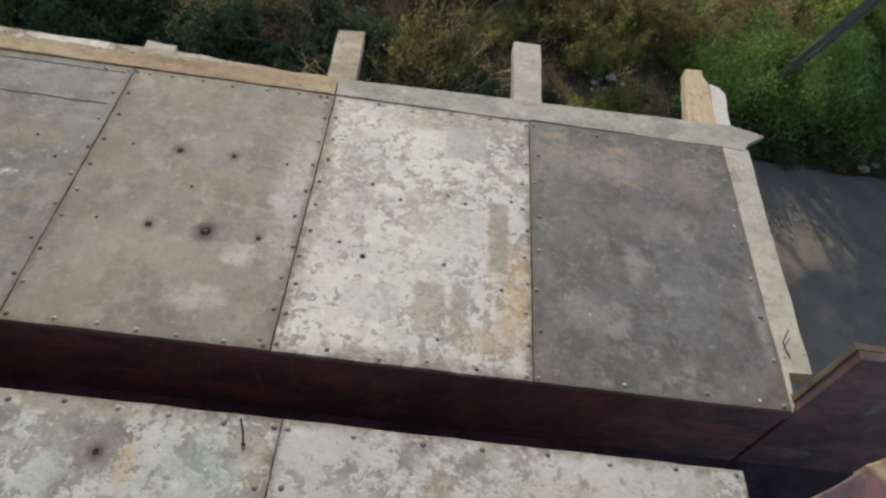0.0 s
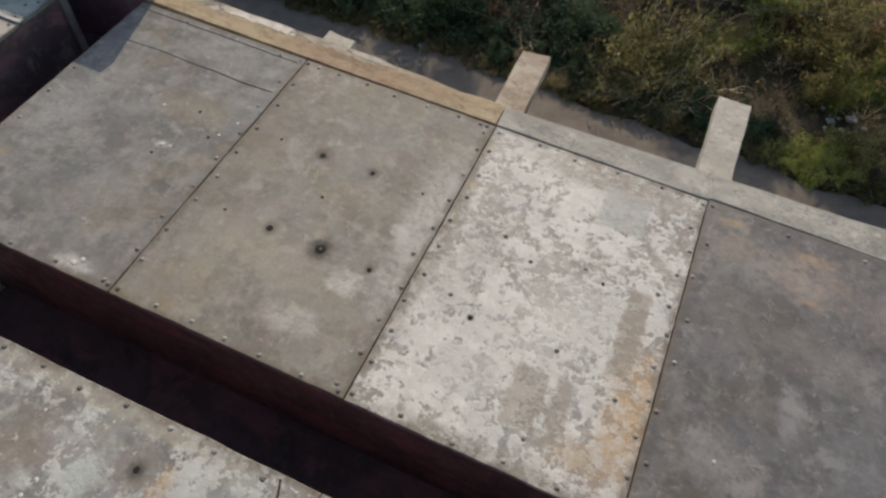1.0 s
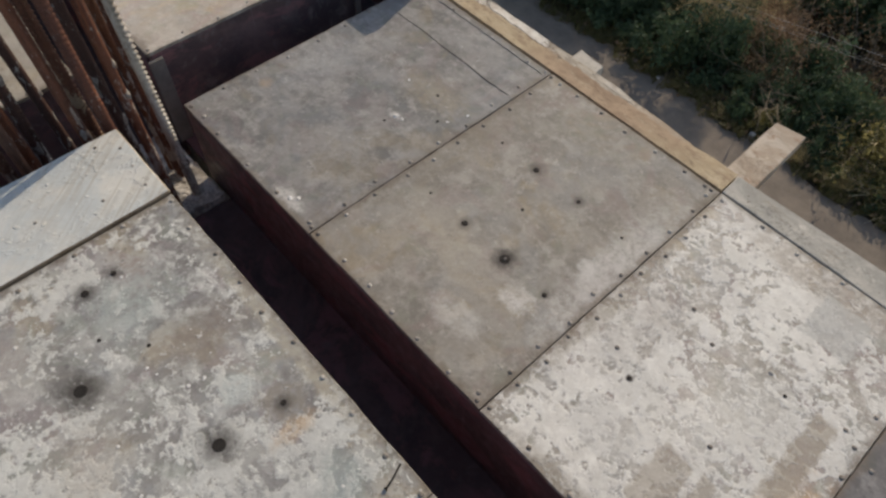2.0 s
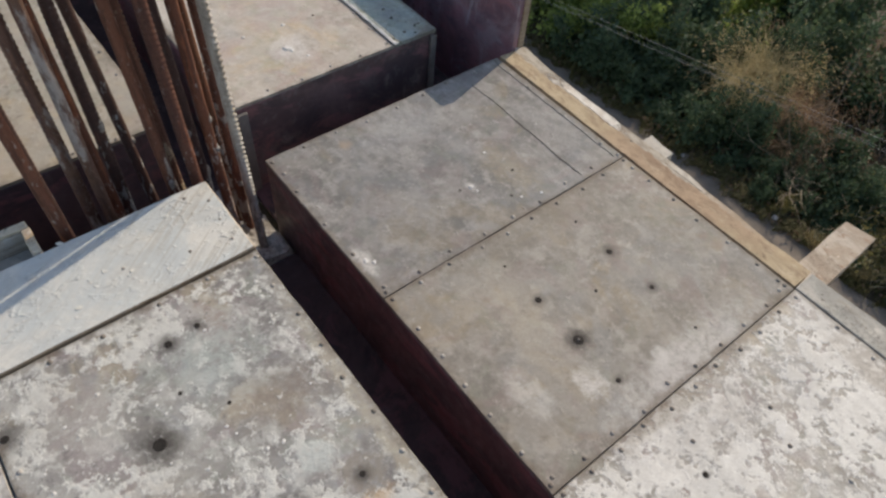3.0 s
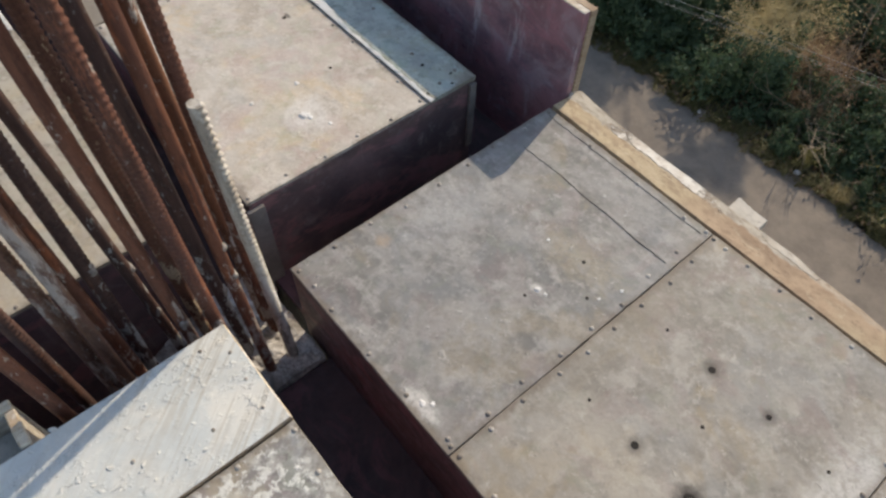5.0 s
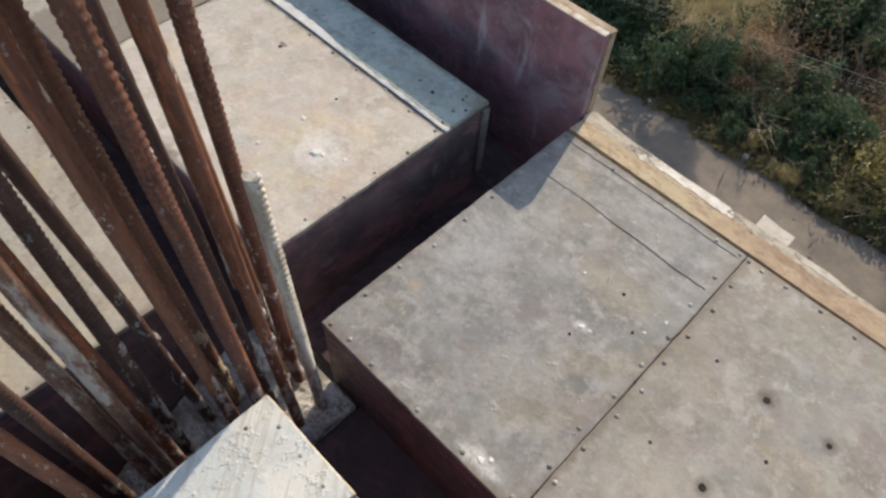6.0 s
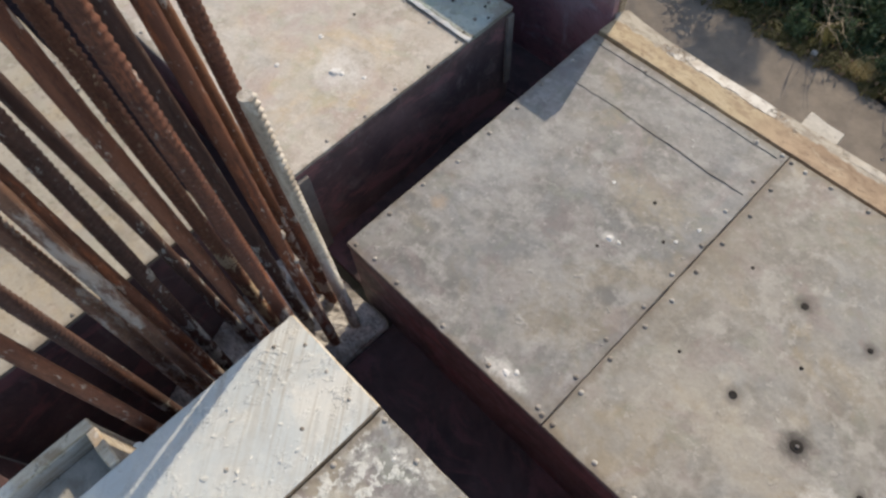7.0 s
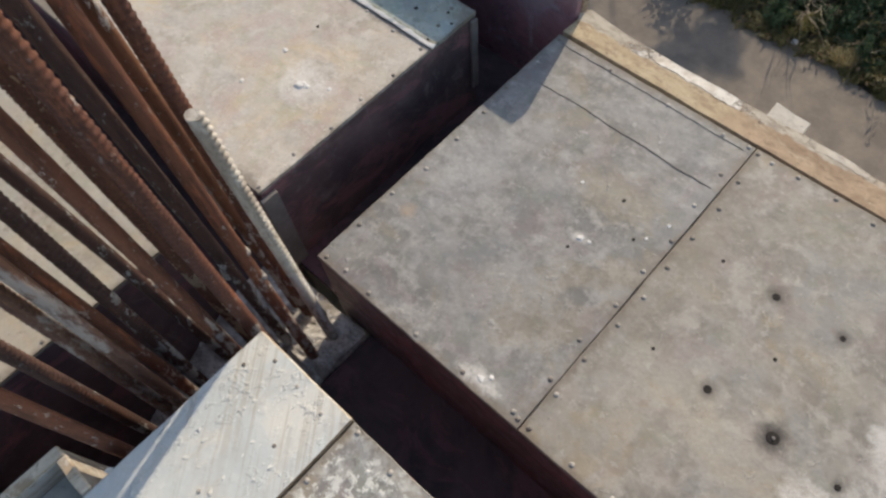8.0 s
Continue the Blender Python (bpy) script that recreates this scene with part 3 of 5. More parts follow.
def box(x0, x1, y0, y1, z0, z1, bevel=0.0015, cut=0.0, wear=0.0, seed=0.0):
    """A box with eased edges; cut: length of the pieces it is sliced into; wear: how far its faces and edges wander."""
    bm = bmesh.new()
    bmesh.ops.create_cube(bm, size=1.0)
    for v in bm.verts:
        v.co = Vector(((x0 + x1) / 2 + v.co.x * (x1 - x0), (y0 + y1) / 2 + v.co.y * (y1 - y0), (z0 + z1) / 2 + v.co.z * (z1 - z0)))
    if cut:
        for axis, a, b in ((0, x0, x1), (1, y0, y1)):
            n = int((b - a) / cut)
            for i in range(1, n):
                c = [0, 0, 0]
                c[axis] = a + (b - a) * i / n
                no = [0, 0, 0]
                no[axis] = 1
                bmesh.ops.bisect_plane(bm, geom=bm.verts[:] + bm.edges[:] + bm.faces[:], plane_co=c, plane_no=no)
    if bevel:
        sharp = [e for e in bm.edges if len(e.link_faces) == 2 and e.calc_face_angle(0) > 0.5]
        bmesh.ops.bevel(bm, geom=sharp, offset=bevel, segments=1, affect="EDGES", clamp_overlap=True)
    if wear:
        for v in bm.verts:
            q = v.co * 9.0 + Vector((seed, seed * 1.7, 0))
            v.co += Vector((noise.noise(q), noise.noise(q + Vector((50, 0, 0))), noise.noise(q + Vector((0, 50, 0))))) * wear
    return bm


def at_middle(ob):
    """Moves an object's origin to the middle of its mesh."""
    me = ob.data
    lo = Vector([min(v.co[i] for v in me.vertices) for i in range(3)])
    hi = Vector([max(v.co[i] for v in me.vertices) for i in range(3)])
    c = (lo + hi) / 2
    me.transform(Matrix.Translation(-c))
    ob.location = c
    return ob


def nail_mesh():
    """A domed nail head with a slightly bent rim."""
    bm = bmesh.new()
    bmesh.ops.create_uvsphere(bm, u_segments=10, v_segments=6, radius=0.0058)
    bmesh.ops.delete(bm, geom=[v for v in bm.verts if v.co.z < -0.001], context="VERTS")
    for v in bm.verts:
        v.co.z *= 0.62
        v.co *= 1 + 0.12 * noise.noise(v.co * 150)
    me = bpy.data.meshes.new("nail_head")
    bm.to_mesh(me)
    bm.free()
    me.shade_smooth()
    me.materials.append(M_NAIL)
    return me


NAIL = nail_mesh()


def sheet(x0, x1, y0, y1, top, material, label, nails=(), thick=0.012, name="formwork_sheet", group="sheets of the slab formwork", seed=1.0):
    """One shuttering sheet with slight waves and its nail heads. nails: (x, y) in the world."""
    bm = box(x0, x1, y0, y1, top - thick, top, 0.0015, 0.03, 0.0011, seed)
    for v in bm.verts:
        if min(v.co.x - x0, x1 - v.co.x, v.co.y - y0, y1 - v.co.y) < 0.004:
            q = v.co * 31.0 + Vector((seed * 3, 0, 0))
            v.co.x += 0.0016 * noise.noise((q.x, q.y, 1))
            v.co.y += 0.0016 * noise.noise((q.x, q.y, 7))
    ob = finish(name, bm, material)
    at_middle(ob)
    tagged(ob, label, "formwork sheet", group)
    rng = random.Random(int(seed * 100))
    for x, y in nails:
        x, y = x + rng.uniform(-0.008, 0.008), y + rng.uniform(-0.006, 0.006)
        shared("nail_head", NAIL, ob, (x - ob.location.x, y - ob.location.y, top - ob.location.z + 0.0004), rng.uniform(0, 90))
    return ob


def edge_nails(x0, x1, y0, y1, nx, ny, inset=0.016, sides="lrbt"):
    """Places for nails along the chosen sides of a rectangle."""
    out = []
    for i in range(ny):
        y = y0 + inset + (y1 - y0 - 2 * inset) * i / (ny - 1)
        out += [(x0 + inset, y)] * ("l" in sides) + [(x1 - inset, y)] * ("r" in sides)
    for i in range(1, nx - 1):
        x = x0 + inset + (x1 - x0 - 2 * inset) * i / (nx - 1)
        out += [(x, y0 + inset)] * ("b" in sides) + [(x, y1 - inset)] * ("t" in sides)
    return out

# ---- large structure ----
GROUND = -10.0
DECK_Y0, DECK_Y1 = 0.779, 1.676
NEAR, FAR = 0.133, 0.036
SOFFIT = -0.32


def slab(name, label, category, x0, x1, y0, y1, z0, z1, material, bevel=0.004, kind="structure", cut=0.0, wear=0.0):
    ob = at_middle(finish(name, box(x0, x1, y0, y1, z0, z1, bevel, cut, wear), material))
    return tagged(ob, label, category, kind=kind)


slab("wall_building", "plain grey concrete storey wall below the formwork", "wall", -6.0, 0.86, -4.0, 1.45, GROUND, -0.74, M_BACK)
slab("wall_building", "plain grey concrete storey wall below the formwork", "wall", 0.861, 4.0, -4.0, 0.77, GROUND, -0.74, M_BACK)


slab("deck_support", "plain concrete carrying the near formwork deck", "support", -1.398, 0.64, -0.69, 0.546, -0.739, NEAR - 0.014, M_BACK)
slab("deck_support", "plain concrete carrying the grey formwork deck", "support", -1.52, 0.87, 0.80, 1.60, -0.739, -0.0135, M_BACK)
slab("deck_support", "plain concrete carrying the tan formwork deck", "support", -4.19, -1.79, 0.815, 1.54, -0.739, FAR - 0.014, M_BACK)
slab("deck_support", "plain concrete carrying the tan formwork deck", "support", -4.19, -1.845, -0.69, 0.575, -0.739, FAR - 0.014, M_BACK)


def trench(name, label, pieces):
    """A beam mould: an empty with its plywood bottom and sides as parts. pieces: (part, x0, x1, y0, y1, z0, z1, material)."""
    top = new(name)
    p = pieces[0]
    top.location = ((p[1] + p[2]) / 2, (p[3] + p[4]) / 2, p[5])
    tagged(top, label, "beam formwork", "beam moulds between the decks")
    panel = None
    for kind, x0, x1, y0, y1, z0, z1, mt in pieces:
        small = kind in ("shutter_edge", "corner_batten")
        holder = panel if small else top
        ob = part(kind, box(x0, x1, y0, y1, z0, z1, 0.002, 0.12, 0.0012, x0 + y0), mt, holder)
        me = ob.data
        c = Vector(((x0 + x1) / 2, (y0 + y1) / 2, (z0 + z1) / 2))
        me.transform(Matrix.Translation(-c))
        ob.location = c - top.location - (panel.location if small else Vector())
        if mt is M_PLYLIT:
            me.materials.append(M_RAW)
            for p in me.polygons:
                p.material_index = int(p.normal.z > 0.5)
        if not small:
            panel = ob
    return top


B, T, N, F = SOFFIT, -0.013, NEAR - 0.013, FAR - 0.013
trench("beam_mould", "dark red film-faced plywood beam mould beside the grey deck", [
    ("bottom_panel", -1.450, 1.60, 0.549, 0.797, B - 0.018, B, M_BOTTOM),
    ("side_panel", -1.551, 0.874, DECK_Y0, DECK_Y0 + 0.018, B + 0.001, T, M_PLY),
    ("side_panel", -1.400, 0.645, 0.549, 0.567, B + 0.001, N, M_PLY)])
trench("beam_mould", "dark red plywood cross beam mould with scuffed sides", [
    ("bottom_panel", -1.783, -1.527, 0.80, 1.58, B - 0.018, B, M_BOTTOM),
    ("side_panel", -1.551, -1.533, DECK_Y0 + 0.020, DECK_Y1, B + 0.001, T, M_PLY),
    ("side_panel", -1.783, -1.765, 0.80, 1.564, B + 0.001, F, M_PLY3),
    ("corner_batten", -1.7645, -1.752, 0.785, 0.832, B + 0.001, F - 0.01, M_GRIME),
    ("corner_batten", -1.7645, -1.753, 1.540, 1.565, B + 0.08, F - 0.004, M_GRIME)])
trench("beam_mould", "dark red plywood outer beam mould with a raised shutter", [
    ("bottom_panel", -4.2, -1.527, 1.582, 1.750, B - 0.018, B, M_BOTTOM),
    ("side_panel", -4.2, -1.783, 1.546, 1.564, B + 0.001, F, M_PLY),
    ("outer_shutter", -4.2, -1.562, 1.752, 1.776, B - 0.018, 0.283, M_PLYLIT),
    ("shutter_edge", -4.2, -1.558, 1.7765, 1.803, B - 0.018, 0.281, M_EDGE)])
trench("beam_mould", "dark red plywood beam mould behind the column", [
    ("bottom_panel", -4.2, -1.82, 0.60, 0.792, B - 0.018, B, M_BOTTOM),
    ("side_panel", -4.2, -1.785, 0.792, 0.810, B - 0.1, F, M_PLY),
    ("side_panel", -4.2, -1.82, 0.580, 0.598, B - 0.1, F, M_PLY)])
trench("column_mould", "dark plywood mould round the concrete column", [
    ("side_panel", -1.838, -1.820, -0.10, 0.579, -0.72, F, M_PLY),
    ("side_panel", -1.420, -1.402, -0.7, 0.567, -0.72, N - 0.01, M_PLY),
    ("side_panel", -1.820, -1.452, -0.12, -0.102, -0.72, N - 0.02, M_PLY)])
trench("end_shutter", "scuffed dark red plywood shutter standing above the deck end", [
    ("outer_shutter", 0.884, 2.2, 0.780, 0.804, B, 0.258, M_PLY2),
    ("shutter_edge", 0.881, 2.2, 0.8045, 0.822, B, 0.256, M_SIDE)])



def stump(x0, x1, y0, y1, z0):
    """A broken-off column top: pitted, with raised crumbs near one end and sinking towards the other."""
    nx, ny = 40, 60
    bm = bmesh.new()

    def height(x, y):
        q = Vector((x * 14, y * 14, 2))
        rise = 0.012 * noise.noise(q) + 0.007 * noise.noise(q * 3.1) + 0.004 * noise.noise(q * 8.3)
        crumb = 0.030 * max(0.0, noise.noise((x * 22, y * 26, 7)) - 0.05) if y > 0.60 else 0.0
        # the slope is added to drop this end into shade
        return -0.300 + rise + crumb - 0.55 * max(0.0, 0.62 - y)

    top = [[bm.verts.new((x0 + (x1 - x0) * i / nx, y0 + (y1 - y0) * j / ny, 0)) for i in range(nx + 1)] for j in range(ny + 1)]
    for row in top:
        for v in row:
            v.co.z = height(v.co.x, v.co.y)
    for j in range(ny):
        for i in range(nx):
            bm.faces.new((top[j][i], top[j][i + 1], top[j + 1][i + 1], top[j + 1][i]))
    rim = top[0] + [row[-1] for row in top[1:]] + top[-1][-2::-1] + [row[0] for row in top[-2:0:-1]]
    low = [bm.verts.new((v.co.x, v.co.y, z0)) for v in rim]
    for k in range(len(rim)):
        m = (k + 1) % len(rim)
        bm.faces.new((rim[k], rim[m], low[m], low[k]))
    bm.faces.new(low)
    ob = at_middle(finish("column_stump", bm, M_CONC))
    return tagged(ob, "raw grey concrete top of a column inside the formwork", "column")


stump(-1.816, -1.454, 0.20, 0.768, -0.74)

# ---- deck sheets ----
R, L = 0.253, -0.355
p1 = sheet(-1.557, -0.9645, DECK_Y0, DECK_Y1, 0.0, M_GREY, "worn grey formwork sheet with nail heads", edge_nails(-1.553, -0.9645, DECK_Y0, DECK_Y1, 5, 9, sides="lrb") + [(-1.2, 1.655), (-1.04, 1.657), (-1.38, 1.655), (-1.48, 0.80), (-0.985, 0.80)], seed=1.3)
p2 = sheet(-0.9622, L - 0.0015, DECK_Y0, DECK_Y1, 0.0, M_BEIGE, "beige-grey formwork sheet with drilled holes", edge_nails(-0.9622, L - 0.0015, DECK_Y0, DECK_Y1, 7, 10) + [(-0.907, 1.656), (-0.385, 1.64), (-0.40, 1.66), (-0.39, 0.81)], seed=2.1)
p3 = sheet(L + 0.001, R - 0.0015, DECK_Y0, DECK_Y1, 0.0, M_WHITE, "formwork sheet with flaking white cement film", edge_nails(L + 0.001, R - 0.0015, DECK_Y0, DECK_Y1, 6, 11) + [(-0.115, 1.28), (0.02, 1.33), (0.03, 1.08), (-0.26, 1.12), (-0.19, 1.33), (0.17, 1.03), (0.19, 1.33), (0.02, 0.86)], seed=3.7)
p4 = sheet(R + 0.001, 0.875, DECK_Y0, DECK_Y1 + 0.008, 0.0, M_DARK, "dark grey stained formwork sheet", edge_nails(R + 0.001, 0.875, DECK_Y0, DECK_Y1, 4, 8), seed=4.4)
n1 = sheet(-1.176, -0.2725, -0.046, 0.567, NEAR, M_MOTTLE, "mottled white and brown formwork sheet", edge_nails(-1.176, -0.2725, -0.046, 0.567, 10, 6), seed=5.2)
sheet(-0.2698, 0.645, -0.046, 0.567, NEAR, M_MOTTLE2, "mottled white formwork sheet beside the trench", edge_nails(-0.2698, 0.645, -0.046, 0.567, 8, 6), seed=6.9)
sheet(-1.176, -0.2725, -0.66, -0.052, NEAR, M_MOTTLE2, "mottled white and brown formwork sheet", (), seed=7.2)
sheet(-0.2698, 0.645, -0.66, -0.052, NEAR, M_MOTTLE2, "mottled white formwork sheet", (), seed=8.9)
f1 = sheet(-2.668, -1.765, 0.792, 1.392, FAR, M_TAN, "sunlit tan formwork sheet with nail heads", edge_nails(-2.668, -1.765, 0.792, 1.392, 9, 6), seed=9.1)
sheet(-2.806, -1.820, -0.7, 0.598, FAR, M_TAN2, "sunlit tan formwork sheet behind the column bars", edge_nails(-2.806, -1.82, -0.7, 0.598, 8, 12), seed=10.4)
sheet(-4.2, -2.672, 0.792, 1.392, FAR, M_TAN2, "sunlit tan formwork sheet", (), seed=11.4)
sheet(-4.2, -2.810, -0.7, 0.598, FAR, M_CHALK, "chalky white formwork sheet", (), seed=12.4)
strip = sheet(-4.2, -1.762, 1.396, 1.566, FAR + 0.004, M_BLUE, "blue-grey formwork strip along the slab edge", [(-1.80, 1.455), (-1.81, 1.535), (-1.96, 1.475), (-2.2, 1.515), (-2.4, 1.465)], thick=0.016, seed=13.4)


def ribbon(points, z, thick, seed, lift=1.0):
    """A thin ragged strip between pairs of edge points (x, y_low, y_high)."""
    rng = random.Random(seed)
    bm = bmesh.new()
    rows = []
    for x, lo, hi in points:
        w = rng.uniform(0, 0.004)
        rows.append([bm.verts.new((x, y, zz)) for y, zz in ((lo - w * 0.3 * lift, z), (lo, z + thick), (hi, z + thick + w * lift), (hi + w * lift, z))])
    for a, b in zip(rows, rows[1:]):
        for k in range(4):
            bm.faces.new((a[k], a[(k + 1) % 4], b[(k + 1) % 4], b[k]))
    bm.faces.new(rows[0])
    bm.faces.new(rows[-1][::-1])
    return bm


M_PAPER = plain_material("dried_lime", (0.72, 0.71, 0.68), (0.60, 0.58, 0.54), 40, 0.9)
torn = []
for i in range(70):
    x = -2.75 + i * 0.0144
    w = 0.008 + 0.020 * max(0, math.sin((x + 2.62) * 7.5)) + 0.006 * noise.noise((x * 30, 0, 0))
    torn.append((x - strip.location.x, 1.388 - strip.location.y + 0.003 * noise.noise((x * 17, 3, 0)), 1.390 - strip.location.y + max(0.004, w)))
part("torn_edge", ribbon(torn, FAR + 0.0045 - strip.location.z, 0.0022, 5), M_PAPER, strip, "ragged white lime edge")

# two score lines where a patch is let into the grey sheet
M_CRACK = plain_material("dirty_groove", (0.11, 0.10, 0.09), (0.20, 0.18, 0.16), 30, 0.95)


M_FAINT = plain_material("faint_groove", (0.17, 0.16, 0.15), (0.26, 0.245, 0.225), 30, 0.95)


def groove(parent, x0, x1, y, top, half, seed, material=M_CRACK):
    pts = []
    for i in range(21):
        x = x0 + (x1 - x0) * i / 20
        c = y + 0.006 * noise.noise((x * 7, seed, 0)) + 0.0025 * noise.noise((x * 45, seed, 0))
        h = half * (0.45 + 0.9 * abs(noise.noise((x * 25, seed, 4))))
        pts.append((x - parent.location.x, c - h - parent.location.y, c + h - parent.location.y))
    return part("patch_joint", ribbon(pts, top - parent.location.z - 0.002, 0.0036, seed, 0.0), material, parent, "dark ragged joint")


for a, b, h in ((-1.49, -1.36, 0.0009), (-1.37, -1.19, 0.0015), (-1.20, -1.06, 0.0019), (-1.065, -0.985, 0.0012)):
    groove(p1, a, b, 1.507, 0.0, h, 3)
for a, b, h in ((-1.53, -1.40, 0.0009), (-1.41, -1.24, 0.0012), (-1.25, -1.11, 0.0010), (-1.12, -0.985, 0.0008)):
    groove(p1, a, b, 1.650, 0.0, h, 4, M_FAINT)


# drilled holes, drawn as near-black discs for the shade inside, and their plugs
M_HOLE = plain_material("hole_dark", (0.018, 0.015, 0.013), (0.03, 0.026, 0.022), 90, 0.9)


def hole_mesh(r, name):
    bm = bmesh.new()
    bmesh.ops.create_cone(bm, cap_ends=True, segments=14, radius1=r, radius2=r * 0.86, depth=0.0016)
    me = bpy.data.meshes.new(name)
    bm.to_mesh(me)
    bm.free()
    me.materials.append(M_HOLE)
    return me


HOLES = {r: hole_mesh(r, "drilled_hole") for r in (0.0045, 0.0065, 0.009, 0.014)}


def holes(parent, top, places):
    for x, y, r in places:
        shared("drilled_hole", HOLES[r], parent, (x - parent.location.x, y - parent.location.y, top - parent.location.z + 0.0005))


holes(p2, 0.0, [(-0.588, 1.093, 0.014), (-0.733, 1.360, 0.009), (-0.586, 1.365, 0.0065), (-0.732, 1.094, 0.009), (-0.455, 1.091, 0.0065), (-0.861, 1.094, 0.0045), (-0.862, 1.362, 0.0045), (-0.438, 1.36, 0.0045), (-0.665, 1.236, 0.0045)])
holes(n1, NEAR, [(-0.588, 0.467, 0.0065), (-0.599, 0.332, 0.014), (-0.863, 0.193, 0.014), (-1.057, 0.297, 0.009), (-1.065, 0.365, 0.0065), (-1.042, -0.03, 0.009), (-0.864, 0.337, 0.0045), (-0.939, 0.269, 0.0045)])
holes(p3, 0.0, [(-0.187, 1.076, 0.0065), (0.068, 1.30, 0.0045)])
holes(p1, 0.0, [(-1.116, 1.351, 0.0045), (-1.14, 1.17, 0.0045), (-1.04, 1.28, 0.0045)])
# the strip's pock marks use the same dark discs
holes(strip, FAR + 0.004, [(-1.895, 1.47, 0.0065), (-1.815, 1.513, 0.0045), (-1.78, 1.488, 0.0045), (-1.79, 1.405, 0.0045)])
holes(f1, FAR, [(-2.06, 1.252, 0.0045), (-2.345, 1.274, 0.0065), (-2.064, 1.135, 0.0045)])
spike = bmesh.new()
for a, b in (((-0.333, 0.510, 0.1365), (-0.339, 0.532, 0.1385)), ((-0.339, 0.532, 0.1385), (-0.349, 0.557, 0.1365))):
    a, b = Vector(a) - n1.location, Vector(b) - n1.location
    m = Matrix.Translation((a + b) / 2) @ (b - a).to_track_quat("Z", "Y").to_matrix().to_4x4()
    bmesh.ops.create_cone(spike, cap_ends=True, segments=8, radius1=0.0019, radius2=0.0019, depth=(b - a).length + 0.001, matrix=m)
bmesh.ops.create_cone(spike, cap_ends=True, segments=10, radius1=0.0046, radius2=0.0046, depth=0.0012, matrix=Matrix.Translation(Vector((-0.333, 0.5085, 0.1365)) - n1.location) @ Matrix.Rotation(radians(90), 4, "X"))
part("bent_nail", spike, M_HOLE, n1, "dark bent nail lying flat")
nut = bmesh.new()
bmesh.ops.create_cone(nut, cap_ends=True, segments=6, radius1=0.0042, radius2=0.0035, depth=0.003)
nut_ob = part("bolt_end", nut, M_GRIME, p2, "dull steel bolt end in the hole")
nut_ob.location = (-0.588 - p2.location.x, 1.093 - p2.location.y, 0.003 - p2.location.z)


def crumbs(parent, places, material, top):
    """Small lumps of dried mortar stuck to a sheet."""
    for i, (x, y, r) in enumerate(places):
        bm = bmesh.new()
        bmesh.ops.create_icosphere(bm, subdivisions=2, radius=r)
        for v in bm.verts:
            v.co *= 1 + 0.6 * noise.noise(v.co * (1.3 / r) + Vector((i * 7, 0, 0)))
            v.co.z *= 0.35
        ob = part("mortar_lump", bm, material, parent, "pale dried mortar lump")
        ob.location = (x - parent.location.x, y - parent.location.y, top - parent.location.z + 0.0005)


crumbs(f1, [(-1.938, 1.079, 0.014), (-1.923, 1.089, 0.008), (-2.064, 1.137, 0.008), (-2.071, 0.991, 0.007), (-1.87, 1.12, 0.006)], M_PAPER, FAR)
crumbs(p1, [(-1.131, 1.205, 0.008), (-1.11, 1.21, 0.005), (-1.086, 0.81, 0.008), (-1.07, 0.825, 0.006), (-1.02, 1.30, 0.004), (-1.0, 1.36, 0.005), (-1.22, 1.33, 0.004)], M_PAPER, 0.0)
crumbs(p4, [(0.40, 0.982, 0.004), (0.80, 0.80, 0.004), (0.85, 1.35, 0.004)], M_PAPER, 0.0)
rng = random.Random(8)
crumbs(n1, [(rng.uniform(-1.12, -0.35), rng.uniform(0.0, 0.54), rng.uniform(0.002, 0.0042)) for _ in range(46)], M_PAPER, NEAR)

# ---- timbers ----
def timber(name, label, x0, x1, y0, y1, z0, z1, material, wear=0.003, seed=1.0, cut=0.025):
    ob = at_middle(finish(name, box(x0, x1, y0, y1, z0, z1, 0.003, cut, wear, seed), material))
    return tagged(ob, label, "timber plank", "timbers along the deck edge")


def profile(name, label, outline, z0, z1, material, wear=0.003, seed=1.0, cut=0.025):
    """A plank cut to an outline seen from above."""
    bm = bmesh.new()
    low = [bm.verts.new((x, y, z0)) for x, y in outline]
    face = bm.faces.new(low)
    up = bmesh.ops.extrude_face_region(bm, geom=[face])
    bmesh.ops.translate(bm, verts=[v for v in up["geom"] if isinstance(v, bmesh.types.BMVert)], vec=(0, 0, z1 - z0))
    for axis in (0, 1):
        a, b = min(p[axis] for p in outline), max(p[axis] for p in outline)
        for i in range(1, int((b - a) / cut)):
            c, no = [0, 0, 0], [0, 0, 0]
            c[axis], no[axis] = a + cut * i, 1
            bmesh.ops.bisect_plane(bm, geom=bm.verts[:] + bm.edges[:] + bm.faces[:], plane_co=c, plane_no=no)
    sharp = [e for e in bm.edges if len(e.link_faces) == 2 and e.calc_face_angle(0) > 0.5]
    bmesh.ops.bevel(bm, geom=sharp, offset=0.002, segments=1, affect="EDGES", clamp_overlap=True)
    for v in bm.verts:
        q = v.co * 11.0 + Vector((seed, seed * 1.7, 0))
        v.co += Vector((noise.noise(q), noise.noise(q + Vector((50, 0, 0))), noise.noise(q + Vector((0, 50, 0))))) * wear
    return tagged(at_middle(finish(name, bm, material)), label, "timber plank", "timbers along the deck edge")


